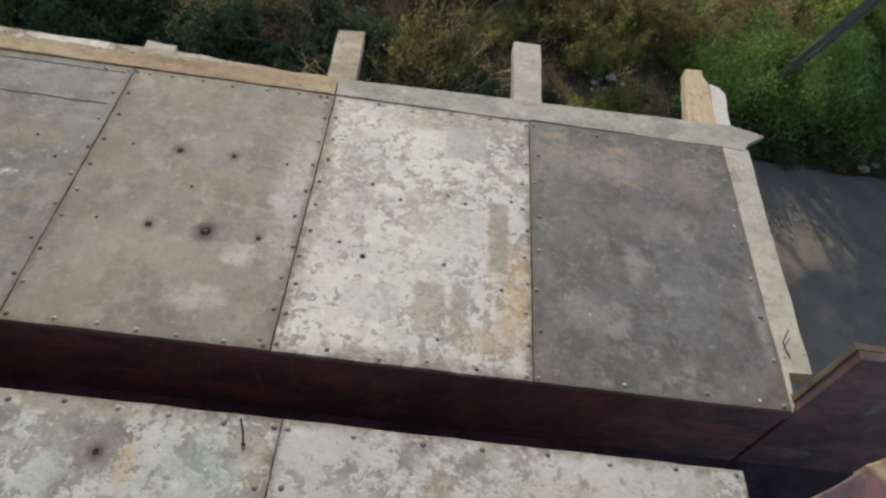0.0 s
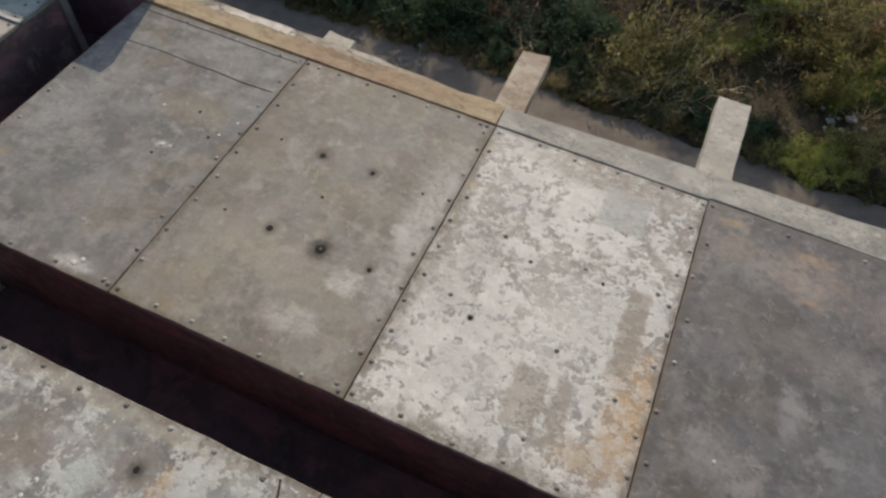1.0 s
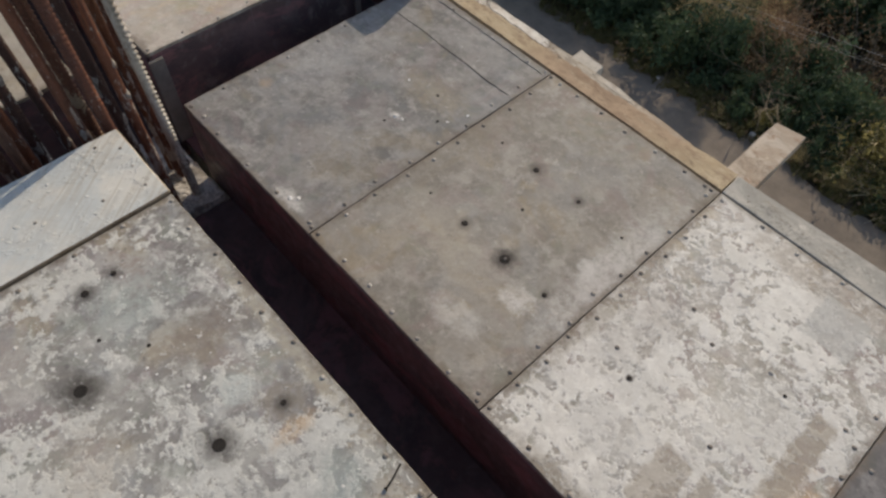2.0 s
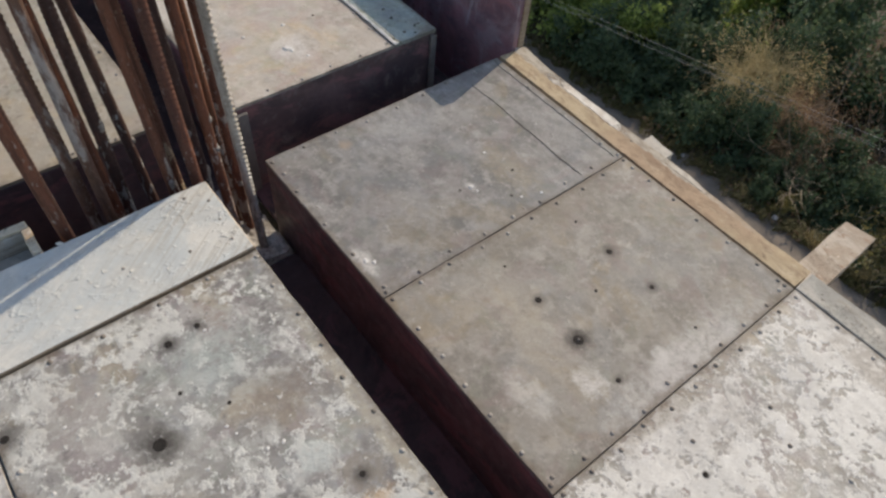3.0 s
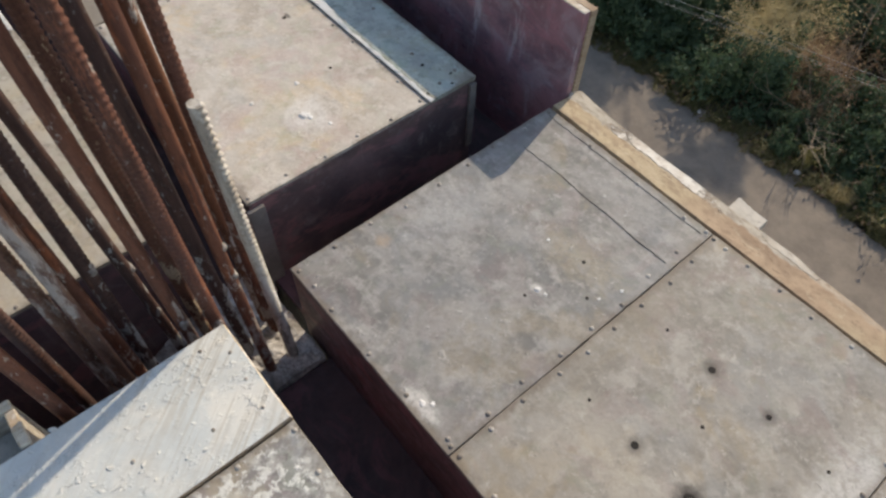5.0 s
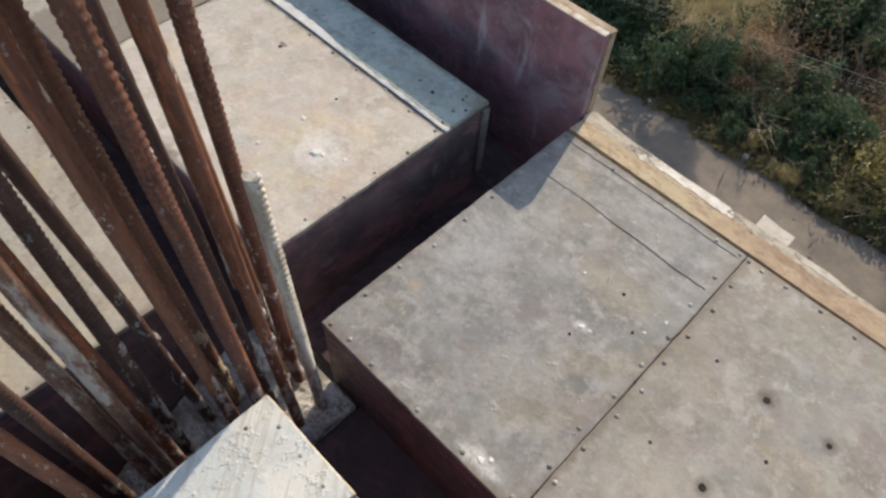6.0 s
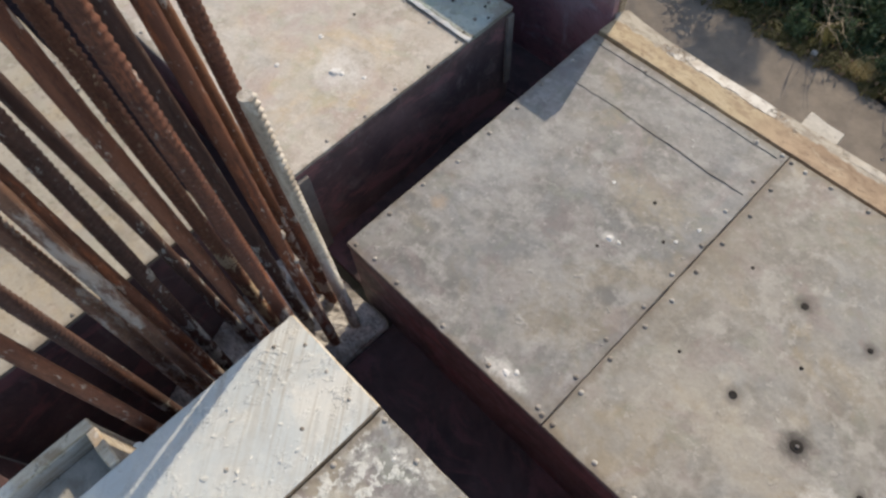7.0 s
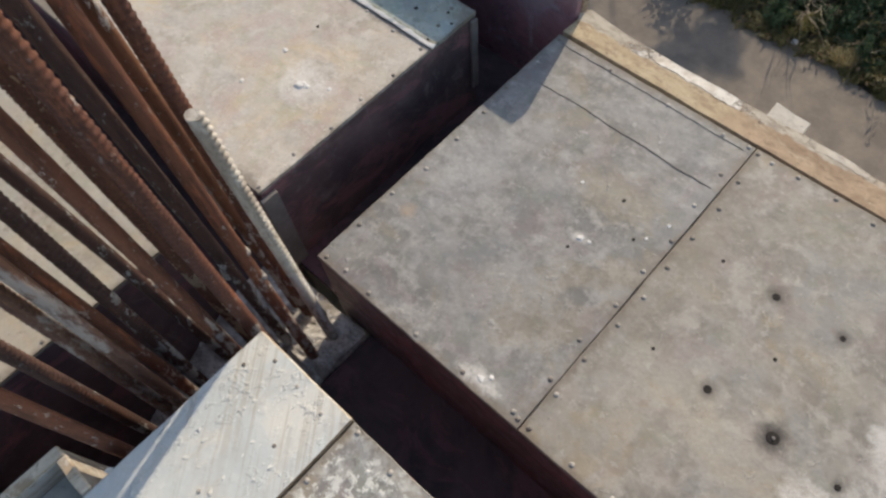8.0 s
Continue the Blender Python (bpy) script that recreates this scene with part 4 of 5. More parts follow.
profile("edge_plank", "yellow timber edge plank with a torn whitish face", [(-1.556, 1.690), (-0.95, 1.6845), (-0.360, 1.6845), (-0.362, 1.764), (-0.43, 1.766), (-0.50, 1.758), (-0.60, 1.770), (-0.72, 1.772), (-0.80, 1.782), (-1.0, 1.781), (-1.25, 1.782), (-1.40, 1.786), (-1.50, 1.796), (-1.545, 1.803), (-1.566, 1.775), (-1.553, 1.755)], -0.045, -0.0005, M_TORN, 0.0022, 2)
TIP = profile("edge_plank", "cement-grey timber edge plank with a pointed broken end", [(-0.356, 1.680), (0.25, 1.681), (0.262, 1.688), (0.87, 1.682), (0.946, 1.676), (0.962, 1.700), (0.968, 1.712), (1.036, 1.763), (1.008, 1.776), (0.930, 1.797), (0.78, 1.792), (-0.356, 1.762)], -0.045, 0.0012, M_GREYWOOD, 0.0022, 3)
for v in TIP.data.vertices:  # the broken end is split thin from below
    w = v.co + TIP.location
    if w.x > 0.872 and w.z < -0.03:
        v.co.z += 0.030
profile("bearer", "pale stained timber bearer reaching past the edge", [(-0.402, 1.60), (-0.306, 1.60), (-0.320, 2.094), (-0.412, 2.079)], -0.098, -0.048, M_STAINED, 0.003, 4)
profile("bearer", "pale timber bearer reaching past the edge", [(0.212, 1.60), (0.310, 1.60), (0.316, 2.182), (0.214, 2.178)], -0.108, -0.058, M_LIMED, 0.003, 5)
profile("bearer", "yellow timber bearer with a splintered end", [(0.778, 1.60), (0.890, 1.60), (0.922, 2.072), (0.910, 2.095), (0.906, 2.145), (0.878, 2.139), (0.847, 2.137)], -0.090, -0.044, M_YELLOW, 0.005, 6)
profile("bearer", "white painted timber bearer with a broken end", [(0.894, 1.60), (0.956, 1.60), (0.964, 1.86), (0.980, 2.035), (0.960, 2.066), (0.928, 2.078)], -0.100, -0.052, M_PAPER, 0.003, 7)
profile("bearer", "short timber bearer end", [(-1.004, 1.60), (-0.904, 1.60), (-0.908, 1.870), (-0.95, 1.866), (-1.003, 1.875)], -0.085, -0.0465, M_LIMED, 0.003, 8)
SP = profile("side_plank", "pale worn plank with a notched end along the deck end", [(0.879, 1.690), (0.965, 1.690), (0.958, 1.30), (0.955, 0.888), (0.892, 0.882), (0.889, 0.80), (0.877, 0.775), (0.878, 1.2)], -0.040, 0.001, M_LIMED, 0.0025, 9)
wire = bmesh.new()
for a, b in (((0.905, 0.925, 0.004), (0.893, 0.965, 0.009)), ((0.893, 0.965, 0.009), (0.915, 1.003, 0.013))):
    a, b = Vector(a) - SP.location, Vector(b) - SP.location
    m = Matrix.Translation((a + b) / 2) @ (b - a).to_track_quat("Z", "Y").to_matrix().to_4x4()
    bmesh.ops.create_cone(wire, cap_ends=True, segments=7, radius1=0.0016, radius2=0.0016, depth=(b - a).length, matrix=m)
part("bent_nail", wire, M_HOLE, SP, "dark bent nail")
BD = timber("board", "lime-washed timber board with saw marks beside the column", -1.438, -1.178, -0.7, 0.568, 0.114, 0.142, M_BOARD, 0.0018, 9)
BD["group"] = "boards beside the column"
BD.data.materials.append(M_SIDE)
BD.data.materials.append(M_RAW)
# faces towards +x get a darker brown, those towards +y raw cream
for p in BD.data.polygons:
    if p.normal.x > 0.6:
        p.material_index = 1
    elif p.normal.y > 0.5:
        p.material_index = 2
for x, y in ((-1.30, 0.54), (-1.37, 0.545), (-1.23, 0.535), (-1.29, 0.30), (-1.25, 0.44), (-1.41, 0.50)):
    shared("nail_head", NAIL, BD, (x - BD.location.x, y - BD.location.y, 0.1422 - BD.location.z)).scale = (0.75, 0.75, 0.75)
rng = random.Random(12)


def chips(parent, places, top):
    """Shallow torn slivers standing up from a board, each a bent wedge."""
    for i, (x, y, ln, turn) in enumerate(places):
        bm = bmesh.new()
        w, h = ln * 0.38, ln * 0.22
        rows = []
        for k in range(5):
            u = k / 4
            half = w * (0.25 + 0.75 * math.sin(math.pi * min(1.0, u * 0.8 + 0.15))) * (1 + 0.4 * noise.noise((i * 3.1, u * 4, 0)))
            z = h * u ** 1.5
            rows.append([bm.verts.new((u * ln, -half, z * 0.5)), bm.verts.new((u * ln, 0, z + 0.0006)), bm.verts.new((u * ln, half, z * 0.6)), bm.verts.new((u * ln, 0, -0.002))])
        for a, b in zip(rows, rows[1:]):
            for k in range(4):
                bm.faces.new((a[k], a[(k + 1) % 4], b[(k + 1) % 4], b[k]))
        bm.faces.new(rows[0])
        bm.faces.new(rows[-1][::-1])
        ob = part("raised_splinter", bm, M_BOARD, parent)
        ob.matrix_basis = pose(x - parent.location.x, y - parent.location.y, top - parent.location.z, 0, 0, turn)


chips(BD, [(-1.31 + rng.gauss(0, 0.05), 0.50 - 0.014 * k + rng.uniform(-0.03, 0.03), rng.uniform(0.006, 0.015), rng.uniform(-140, -40)) for k in range(30)], 0.1418)
crumbs(BD, [(-1.31 + rng.gauss(0, 0.05), 0.47 - 0.03 * k + rng.uniform(-0.02, 0.02), rng.uniform(0.0015, 0.003)) for k in range(14)], M_PAPER, 0.143)
BOX = trench("box_corner", "thin split plywood corner of the column mould", [
    ("inner_board", -1.527, -1.441, -0.69, 0.160, 0.050, 0.080, M_GREYWOOD),
    ("side_panel", -1.548, -1.528, -0.69, 0.170, -0.1, 0.134, M_PALE),
    ("end_panel", -1.5275, -1.441, 0.153, 0.170, -0.1, 0.132, M_PALE)])
for x0, x1, y0, y1 in ((-1.551, -1.525, -0.69, 0.172), (-1.524, -1.441, 0.1525, 0.1715)):
    raw = part("raw_edge", box(x0, x1, y0, y1, 0.1342, 0.1435, 0.002, 0.008, 0.006, x0 * 9), M_RAW, BOX, "split cream plywood edge")
    raw.location = -BOX.location
plate = at_middle(finish("loose_board", box(-0.55, 0.0, -0.3, 0.0, -0.02, 0.02, 0.004, 0.03, 0.005, 3), [M_PLY2]))
plate.matrix_world = Matrix.Translation((0.95, 0.62, 0.125)) @ Matrix.Rotation(radians(28), 4, "Z") @ Matrix.Translation((-0.275, -0.15, 0))
tagged(plate, "brown board with a splintered wooden end", "board")
ps = part("splintered_end", box(-0.05, 0.012, -0.10, 0.004, -0.028, 0.026, 0.004, 0.012, 0.010, 5), M_EDGE, plate, "split brown wood")
ps.location = (0.275, 0.15, 0)

# ---- reinforcing bars ----
def rust_material(name, a, b, crust, cover):
    """Rusted steel: flaking scale, darker runs down the bar, pale mortar splashes that thicken towards its foot."""
    g = Nodes(name, 0.78, 0.0)
    n = g.noise(26, 6, 0.68, stretch=(1, 1, 0.16))
    f = g.noise(150, 4, 0.7)
    c = g.mix(g.step(n, 0.36, 0.64), a, b)
    runs = g.step(g.noise(48, 5, 0.7, stretch=(1, 1, 0.14), at=g.vec("ADD", g.shift, (2.0, 6.0, 1.0))), 0.50, 0.62, 0, 0.55)
    c = g.mix(runs, c, tuple(0.5 * x for x in b))
    bright = g.step(g.noise(34, 6, 0.72, stretch=(1, 1, 0.12), at=g.vec("ADD", g.shift, (7.0, 2.0, 5.0))), 0.56, 0.66, 0, 0.65)
    c = g.mix(bright, c, tuple(min(0.6, k * x) for k, x in zip((1.9, 1.7, 1.4), a)))
    c = g.mix(g.step(f, 0.45, 0.75, 0, 0.5), c, tuple(x * 0.5 for x in a))
    lime = g.step(g.noise(14, 6, 0.7, stretch=(1, 1, 0.35)), 1 - cover - 0.05, 1 - cover + 0.05)
    c = g.mix(g.math("MULTIPLY", lime, 0.75), c, crust)
    xyz = g.t.nodes.new("ShaderNodeSeparateXYZ")
    g.put(xyz.inputs[0], g.obj)
    low = g.step(xyz.outputs[2], 0.10, 0.70, 0.13, 0.0)
    splash = g.step(g.math("ADD", g.noise(30, 7, 0.75, stretch=(1, 1, 0.4), at=g.vec("ADD", g.shift, (4.0, 1.0, 2.0))), low), 0.61, 0.655, 0.0, 0.8)
    c = g.mix(splash, c, tuple(1.2 * v for v in crust))
    fleck = g.step(g.noise(85, 5, 0.72, stretch=(1, 1, 0.5), at=g.vec("ADD", g.shift, (1.0, 9.0, 3.0))), 0.61, 0.66, 0.0, 0.45)
    c = g.mix(fleck, c, tuple(0.9 * v for v in crust))
    scab = g.step(g.noise(60, 5, 0.72, stretch=(1, 1, 0.35), at=g.vec("ADD", g.shift, (6.0, 3.0, 8.0))), 0.56, 0.62, 0.0, 0.4)
    c = g.mix(scab, c, tuple(0.4 * v for v in b))
    g.bump(g.math("ADD", g.math("ADD", f, g.math("MULTIPLY", n, 0.8)), g.math("ADD", lime, splash)), 0.7, 0.0016)
    return g.done(c, g.step(n, 0.35, 0.65, 0.62, 0.88))


RUST = [rust_material("brown_rust", (0.162, 0.066, 0.042), (0.100, 0.044, 0.034), (0.38, 0.34, 0.31), 0.26),
        rust_material("orange_rust", (0.190, 0.074, 0.042), (0.120, 0.050, 0.034), (0.40, 0.35, 0.31), 0.24),
        rust_material("dark_rust", (0.105, 0.055, 0.044), (0.070, 0.042, 0.038), (0.38, 0.39, 0.38), 0.31),
        rust_material("limed_rust", (0.20, 0.11, 0.075), (0.145, 0.078, 0.06), (0.46, 0.42, 0.39), 0.43),
        rust_material("cement_coated_steel", (0.46, 0.42, 0.36), (0.34, 0.29, 0.24), (0.56, 0.53, 0.48), 0.45),
        rust_material("golden_rust", (0.170, 0.074, 0.045), (0.110, 0.048, 0.034), (0.40, 0.31, 0.21), 0.20),
        rust_material("worn_orange_rust", (0.205, 0.088, 0.045), (0.15, 0.062, 0.037), (0.46, 0.42, 0.38), 0.27)]
RUST_WORDS = ["brown rusty", "orange rusty", "dark rusty", "lime-streaked rusty", "cement-coated", "golden-brown rusty", "lime-splashed orange rusty"]


M_CRUST = plain_material("mortar_crust", (0.40, 0.37, 0.34), (0.22, 0.19, 0.17), 70, 0.95, bump=0.9, depth=0.004)


def bar(x, y, z0, z1, kind, r=0.0145, rib=0.0032, pitch=0.0138, lean=(0.0, 0.0), bend=0.0022, seed=0.0, smooth=False):
    """A ribbed bar: slanting ribs on two sides, slightly bent."""
    seg, step = 14, 0.0026
    power = 0.8 if kind == 4 else 1.6
    n = int((z1 - z0) / step)
    co, faces = [], []
    for i in range(n + 1):
        h = i * step
        z = z0 + h
        cx = lean[0] * (z + 0.3) + bend * noise.noise((seed, z * 1.6, 0))
        cy = lean[1] * (z + 0.3) + bend * noise.noise((seed, z * 1.6, 9))
        for k in range(seg):
            a = 2 * math.pi * k / seg
            side = abs(math.sin(a + seed))
            wave = math.cos(2 * math.pi * (h / pitch + (a + seed) / math.pi * 0.9))
            d = r + rib * (0.0 if smooth else max(0.0, wave) ** power * (0.12 + 0.88 * max(0.0, math.cos(a - 0.87)) if kind == 4 else 0.6 + 0.4 * side))
            d += 0.0005 * noise.noise((math.cos(a) * 2, math.sin(a) * 2, z * 60 + seed))
            co.append((cx + d * math.cos(a), cy + d * math.sin(a), h))
    for i in range(n):
        for k in range(seg):
            a, b = i * seg + k, i * seg + (k + 1) % seg
            faces.append((a, b, b + seg, a + seg))
    for ring, turned in ((0, True), (n, False)):
        first = len(co)
        co.extend(co[ring * seg:ring * seg + seg])
        cap = tuple(range(first, first + seg))
        faces.append(cap[::-1] if turned else cap)
    me = bpy.data.meshes.new("reinforcing_bar")
    me.from_pydata(co, [], faces)
    me.shade_smooth()
    me.materials.append(RUST[kind])
    ob = new("reinforcing_bar", me)
    ob.location = (x, y, z0)
    rng = random.Random(int(seed * 10) + 3)
    for k in range(rng.randint(1, 3) if z0 < 0 else 1):
        h = min(z1 - z0 - 0.1, 0.04 + abs(rng.gauss(0, 0.28)))
        i = int(h / step) * seg
        ring = [Vector(c) for c in co[i:i + seg]]
        mid = sum(ring, Vector()) / seg
        bm = bmesh.new()
        size = rng.uniform(0.006, 0.011)
        bmesh.ops.create_icosphere(bm, subdivisions=3, radius=size)
        for v in bm.verts:
            v.co.z *= rng.choice((1.0, 1.02)) * 2.2
            v.co *= 1 + 0.5 * noise.noise(v.co * 90 + Vector((seed * 5, k * 9, 0)))
        lump = part("mortar_crust", bm, M_CRUST, ob, "pale dried mortar crust")
        lump.location = mid + (rng.choice(ring) - mid) * 0.62
    return tagged(ob, RUST_WORDS[kind] + " ribbed steel bar rising from the column", "rebar", "column reinforcing bars")


TOP = 2.1
D = -0.63
for i, (x, y, z0, z1, kind, smooth, lean) in enumerate([
        (-1.513, 0.705, -0.31, 0.632, 4, False, (0.012, -0.022)), (-1.612, 0.709, -0.31, TOP, 0, False, (0.028, -0.013)), (-1.516, 0.637, -0.31, TOP, 1, True, (-0.042, 0.0)), (-1.657, 0.706, -0.31, TOP, 6, True, (-0.024, -0.020)),
        (-1.700, 0.682, 0.100, TOP, 0, True, (0.0, 0.0)), (-1.503, 0.570, -0.31, TOP, 0, False, (0.0, -0.010)), (-1.598, 0.619, -0.31, TOP, 2, True, (0.011, -0.018)), (-1.680, 0.560, -0.31, TOP, 5, False, (0.001, -0.016)),
        (-1.517, 0.510, -0.31, TOP, 1, True, (-0.015, -0.012)), (-1.685, 0.487, -0.31, TOP, 2, True, (-0.017, -0.037)), (-1.650, 0.400, -0.31, TOP, 2, False, (0.003, 0.020)), (-1.622, 0.374, -0.31, TOP, 1, True, (-0.006, 0.0)),
        (-1.590, 0.343, D, TOP, 3, True, (-0.005, 0.018)), (-1.636, 0.309, D, TOP, 3, False, (-0.006, 0.011)), (-1.665, 0.236, D, TOP, 2, False, (-0.003, 0.001)), (-1.488, 0.236, D, TOP, 1, True, (-0.012, -0.007))]):
    bar(x, y, z0, z1, kind, r=0.0115 if kind == 4 else 0.0138, rib={4: 0.0060, 5: 0.0040}.get(kind, 0.0030), pitch=0.0165 if kind == 4 else 0.0145, seed=i * 1.7, smooth=smooth, lean=lean)

# ---- road and growth below ----
M_ROAD = plain_material("dusty_road", (0.165, 0.140, 0.118), (0.245, 0.208, 0.170), 1.6, 0.9, depth=0.01)
M_SOIL = plain_material("weedy_soil", (0.055, 0.046, 0.034), (0.10, 0.080, 0.058), 1.0, 0.95, depth=0.03)


def sheet_of_ground():
    """One sheet to the horizon, finer and uneven near the growth."""
    xs = [-900, -300, -100, -40] + [-20 + i * 0.5 for i in range(81)] + [40, 100, 300, 900]
    ys = [-900, -300, -100, -20, 4] + [11 + i * 0.5 for i in range(41)] + [45, 100, 300, 900]
    bm = bmesh.new()
    grid = [[bm.verts.new((x, y, -0.03 + (0.25 * max(0, noise.noise((x * 0.4, y * 0.4, 0)) + 0.2) if y > 14 and abs(x) < 19 else 0))) for x in xs] for y in ys]
    for a, b in zip(grid, grid[1:]):
        for i in range(len(xs) - 1):
            bm.faces.new((a[i], a[i + 1], b[i + 1], b[i]))
    ob = finish("ground", bm, M_SOIL)
    ob.location.z = GROUND
    return tagged(ob, "weedy brown soil beside the road", "ground", kind="structure")


sheet_of_ground()
bm = bmesh.new()
far = [(-200, 13.3)] + [(-14 + i * 0.5, 13.05 + (0.3 if i < 25 else 0) + 0.35 * noise.noise((i * 0.37, 2, 0)) + 0.15 * noise.noise((i * 1.3, 5, 0))) for i in range(57)] + [(200, 13.0)]
rows = [[bm.verts.new((x, 2.0, 0.0)), bm.verts.new((x, (2.0 + y) / 2, 0.0)), bm.verts.new((x, y, 0.0)), bm.verts.new((x, y + 0.05, -0.06))] for x, y in far]
for a, b in zip(rows, rows[1:]):
    for k in range(3):
        bm.faces.new((a[k], b[k], b[k + 1], a[k + 1]))
road = finish("road", bm, M_ROAD)
road.location.z = GROUND + 0.03
tagged(road, "dusty grey-brown road below the building", "road", kind="structure")


def leaf_material(name, a, b, through=0.35):
    g = Nodes(name, 0.6)
    geo = g.t.nodes.new("ShaderNodeNewGeometry")
    n = g.noise(0.9, 3, 0.6)
    mixed = g.mix(g.math("MULTIPLY_ADD", geo.outputs["Random Per Island"], 0.7, g.math("MULTIPLY", n, 0.3)), a, b)
    g.done(mixed)
    tr = g.t.nodes.new("ShaderNodeBsdfTranslucent")
    g.t.links.new(mixed, tr.inputs["Color"])
    mx = g.t.nodes.new("ShaderNodeMixShader")
    mx.inputs[0].default_value = through
    g.t.links.new(g.b.outputs[0], mx.inputs[1])
    g.t.links.new(tr.outputs[0], mx.inputs[2])
    g.t.links.new(mx.outputs[0], g.t.nodes["Material Output"].inputs["Surface"])
    return g.m


M_LEAF = leaf_material("green_leaf", (0.08, 0.135, 0.035), (0.40, 0.50, 0.15), 0.55)
# leaf copy with shade and bluish skylight put into its colour
M_SHADY = leaf_material("shaded_green_leaf", (0.052, 0.090, 0.052), (0.125, 0.185, 0.098))
M_LEAF2 = leaf_material("olive_leaf", (0.07, 0.075, 0.028), (0.46, 0.40, 0.17), 0.45)
M_STRAW = leaf_material("straw", (0.42, 0.34, 0.17), (0.68, 0.56, 0.32), 0.45)
M_DRY = leaf_material("dry_leaf", (0.11, 0.078, 0.05), (0.27, 0.185, 0.12))
M_WEED = leaf_material("dull_weed", (0.07, 0.07, 0.028), (0.22, 0.20, 0.085), 0.4)
M_LUSH = leaf_material("lush_green_leaf", (0.085, 0.17, 0.040), (0.33, 0.50, 0.15), 0.5)
M_FRESH = leaf_material("fresh_green_blade", (0.23, 0.29, 0.07), (0.56, 0.60, 0.18), 0.5)
M_RUSTY = leaf_material("dead_bracken", (0.27, 0.165, 0.10), (0.46, 0.31, 0.20), 0.45)
M_HAY = leaf_material("reddish_hay", (0.44, 0.31, 0.19), (0.68, 0.52, 0.36), 0.5)
M_VINE = plain_material("dry_creeper", (0.56, 0.47, 0.30), (0.72, 0.62, 0.43), 9, 0.8)
M_TWIG = plain_material("twig_bark", (0.18, 0.14, 0.10), (0.34, 0.28, 0.20), 9, 0.9)


def cards(rs, at, size, slim=0.55):
    """Small kite-shaped leaves at the points at, in any direction."""
    n = len(at)
    d = rs.normal(size=(n, 3))
    d[:, 2] *= 0.7
    d /= np.linalg.norm(d, axis=1)[:, None]
    e = np.cross(d, rs.normal(size=(n, 3)))
    e /= np.linalg.norm(e, axis=1)[:, None]
    s = size * rs.uniform(0.6, 1.4, (n, 1))
    return np.stack([at - d * s * 0.5, at + e * s * slim * 0.5, at + d * s * 0.5, at - e * s * slim * 0.5], 1)


def quads(name, q, material):
    me = bpy.data.meshes.new(name)
    n = len(q)
    me.vertices.add(4 * n)
    me.vertices.foreach_set("co", q.reshape(-1).astype(np.float32))
    me.loops.add(4 * n)
    me.loops.foreach_set("vertex_index", np.arange(4 * n, dtype=np.int32))
    me.polygons.add(n)
    me.polygons.foreach_set("loop_start", np.arange(0, 4 * n, 4, dtype=np.int32))
    me.update(calc_edges=True)
    me.materials.append(material)
    return me


def blades(rs, base, height, width, droop=0.35):
    """Grass blades as pairs of tapering quads that bend over."""
    n = len(base)
    a = rs.uniform(0, 2 * np.pi, n)
    out = np.stack([np.cos(a), np.sin(a), np.zeros(n)], 1)
    side = np.stack([-np.sin(a), np.cos(a), np.zeros(n)], 1)
    h = height * rs.uniform(0.5, 1.3, (n, 1))
    up = np.array([[0, 0, 1.0]])
    lean = rs.uniform(0.05, 0.35, (n, 1))
    p1 = base + up * h * 0.6 + out * h * lean * 0.5
    p2 = base + up * h * (1 - droop * rs.uniform(0, 1, (n, 1))) + out * h * (lean + droop * rs.uniform(0.2, 1.0, (n, 1)))
    w = width * rs.uniform(0.6, 1.3, (n, 1))
    q1 = np.stack([base - side * w * 0.5, base + side * w * 0.5, p1 + side * w * 0.4, p1 - side * w * 0.4], 1)
    q2 = np.stack([p1 - side * w * 0.4, p1 + side * w * 0.4, p2 + side * w * 0.08, p2 - side * w * 0.08], 1)
    return np.concatenate([q1, q2])


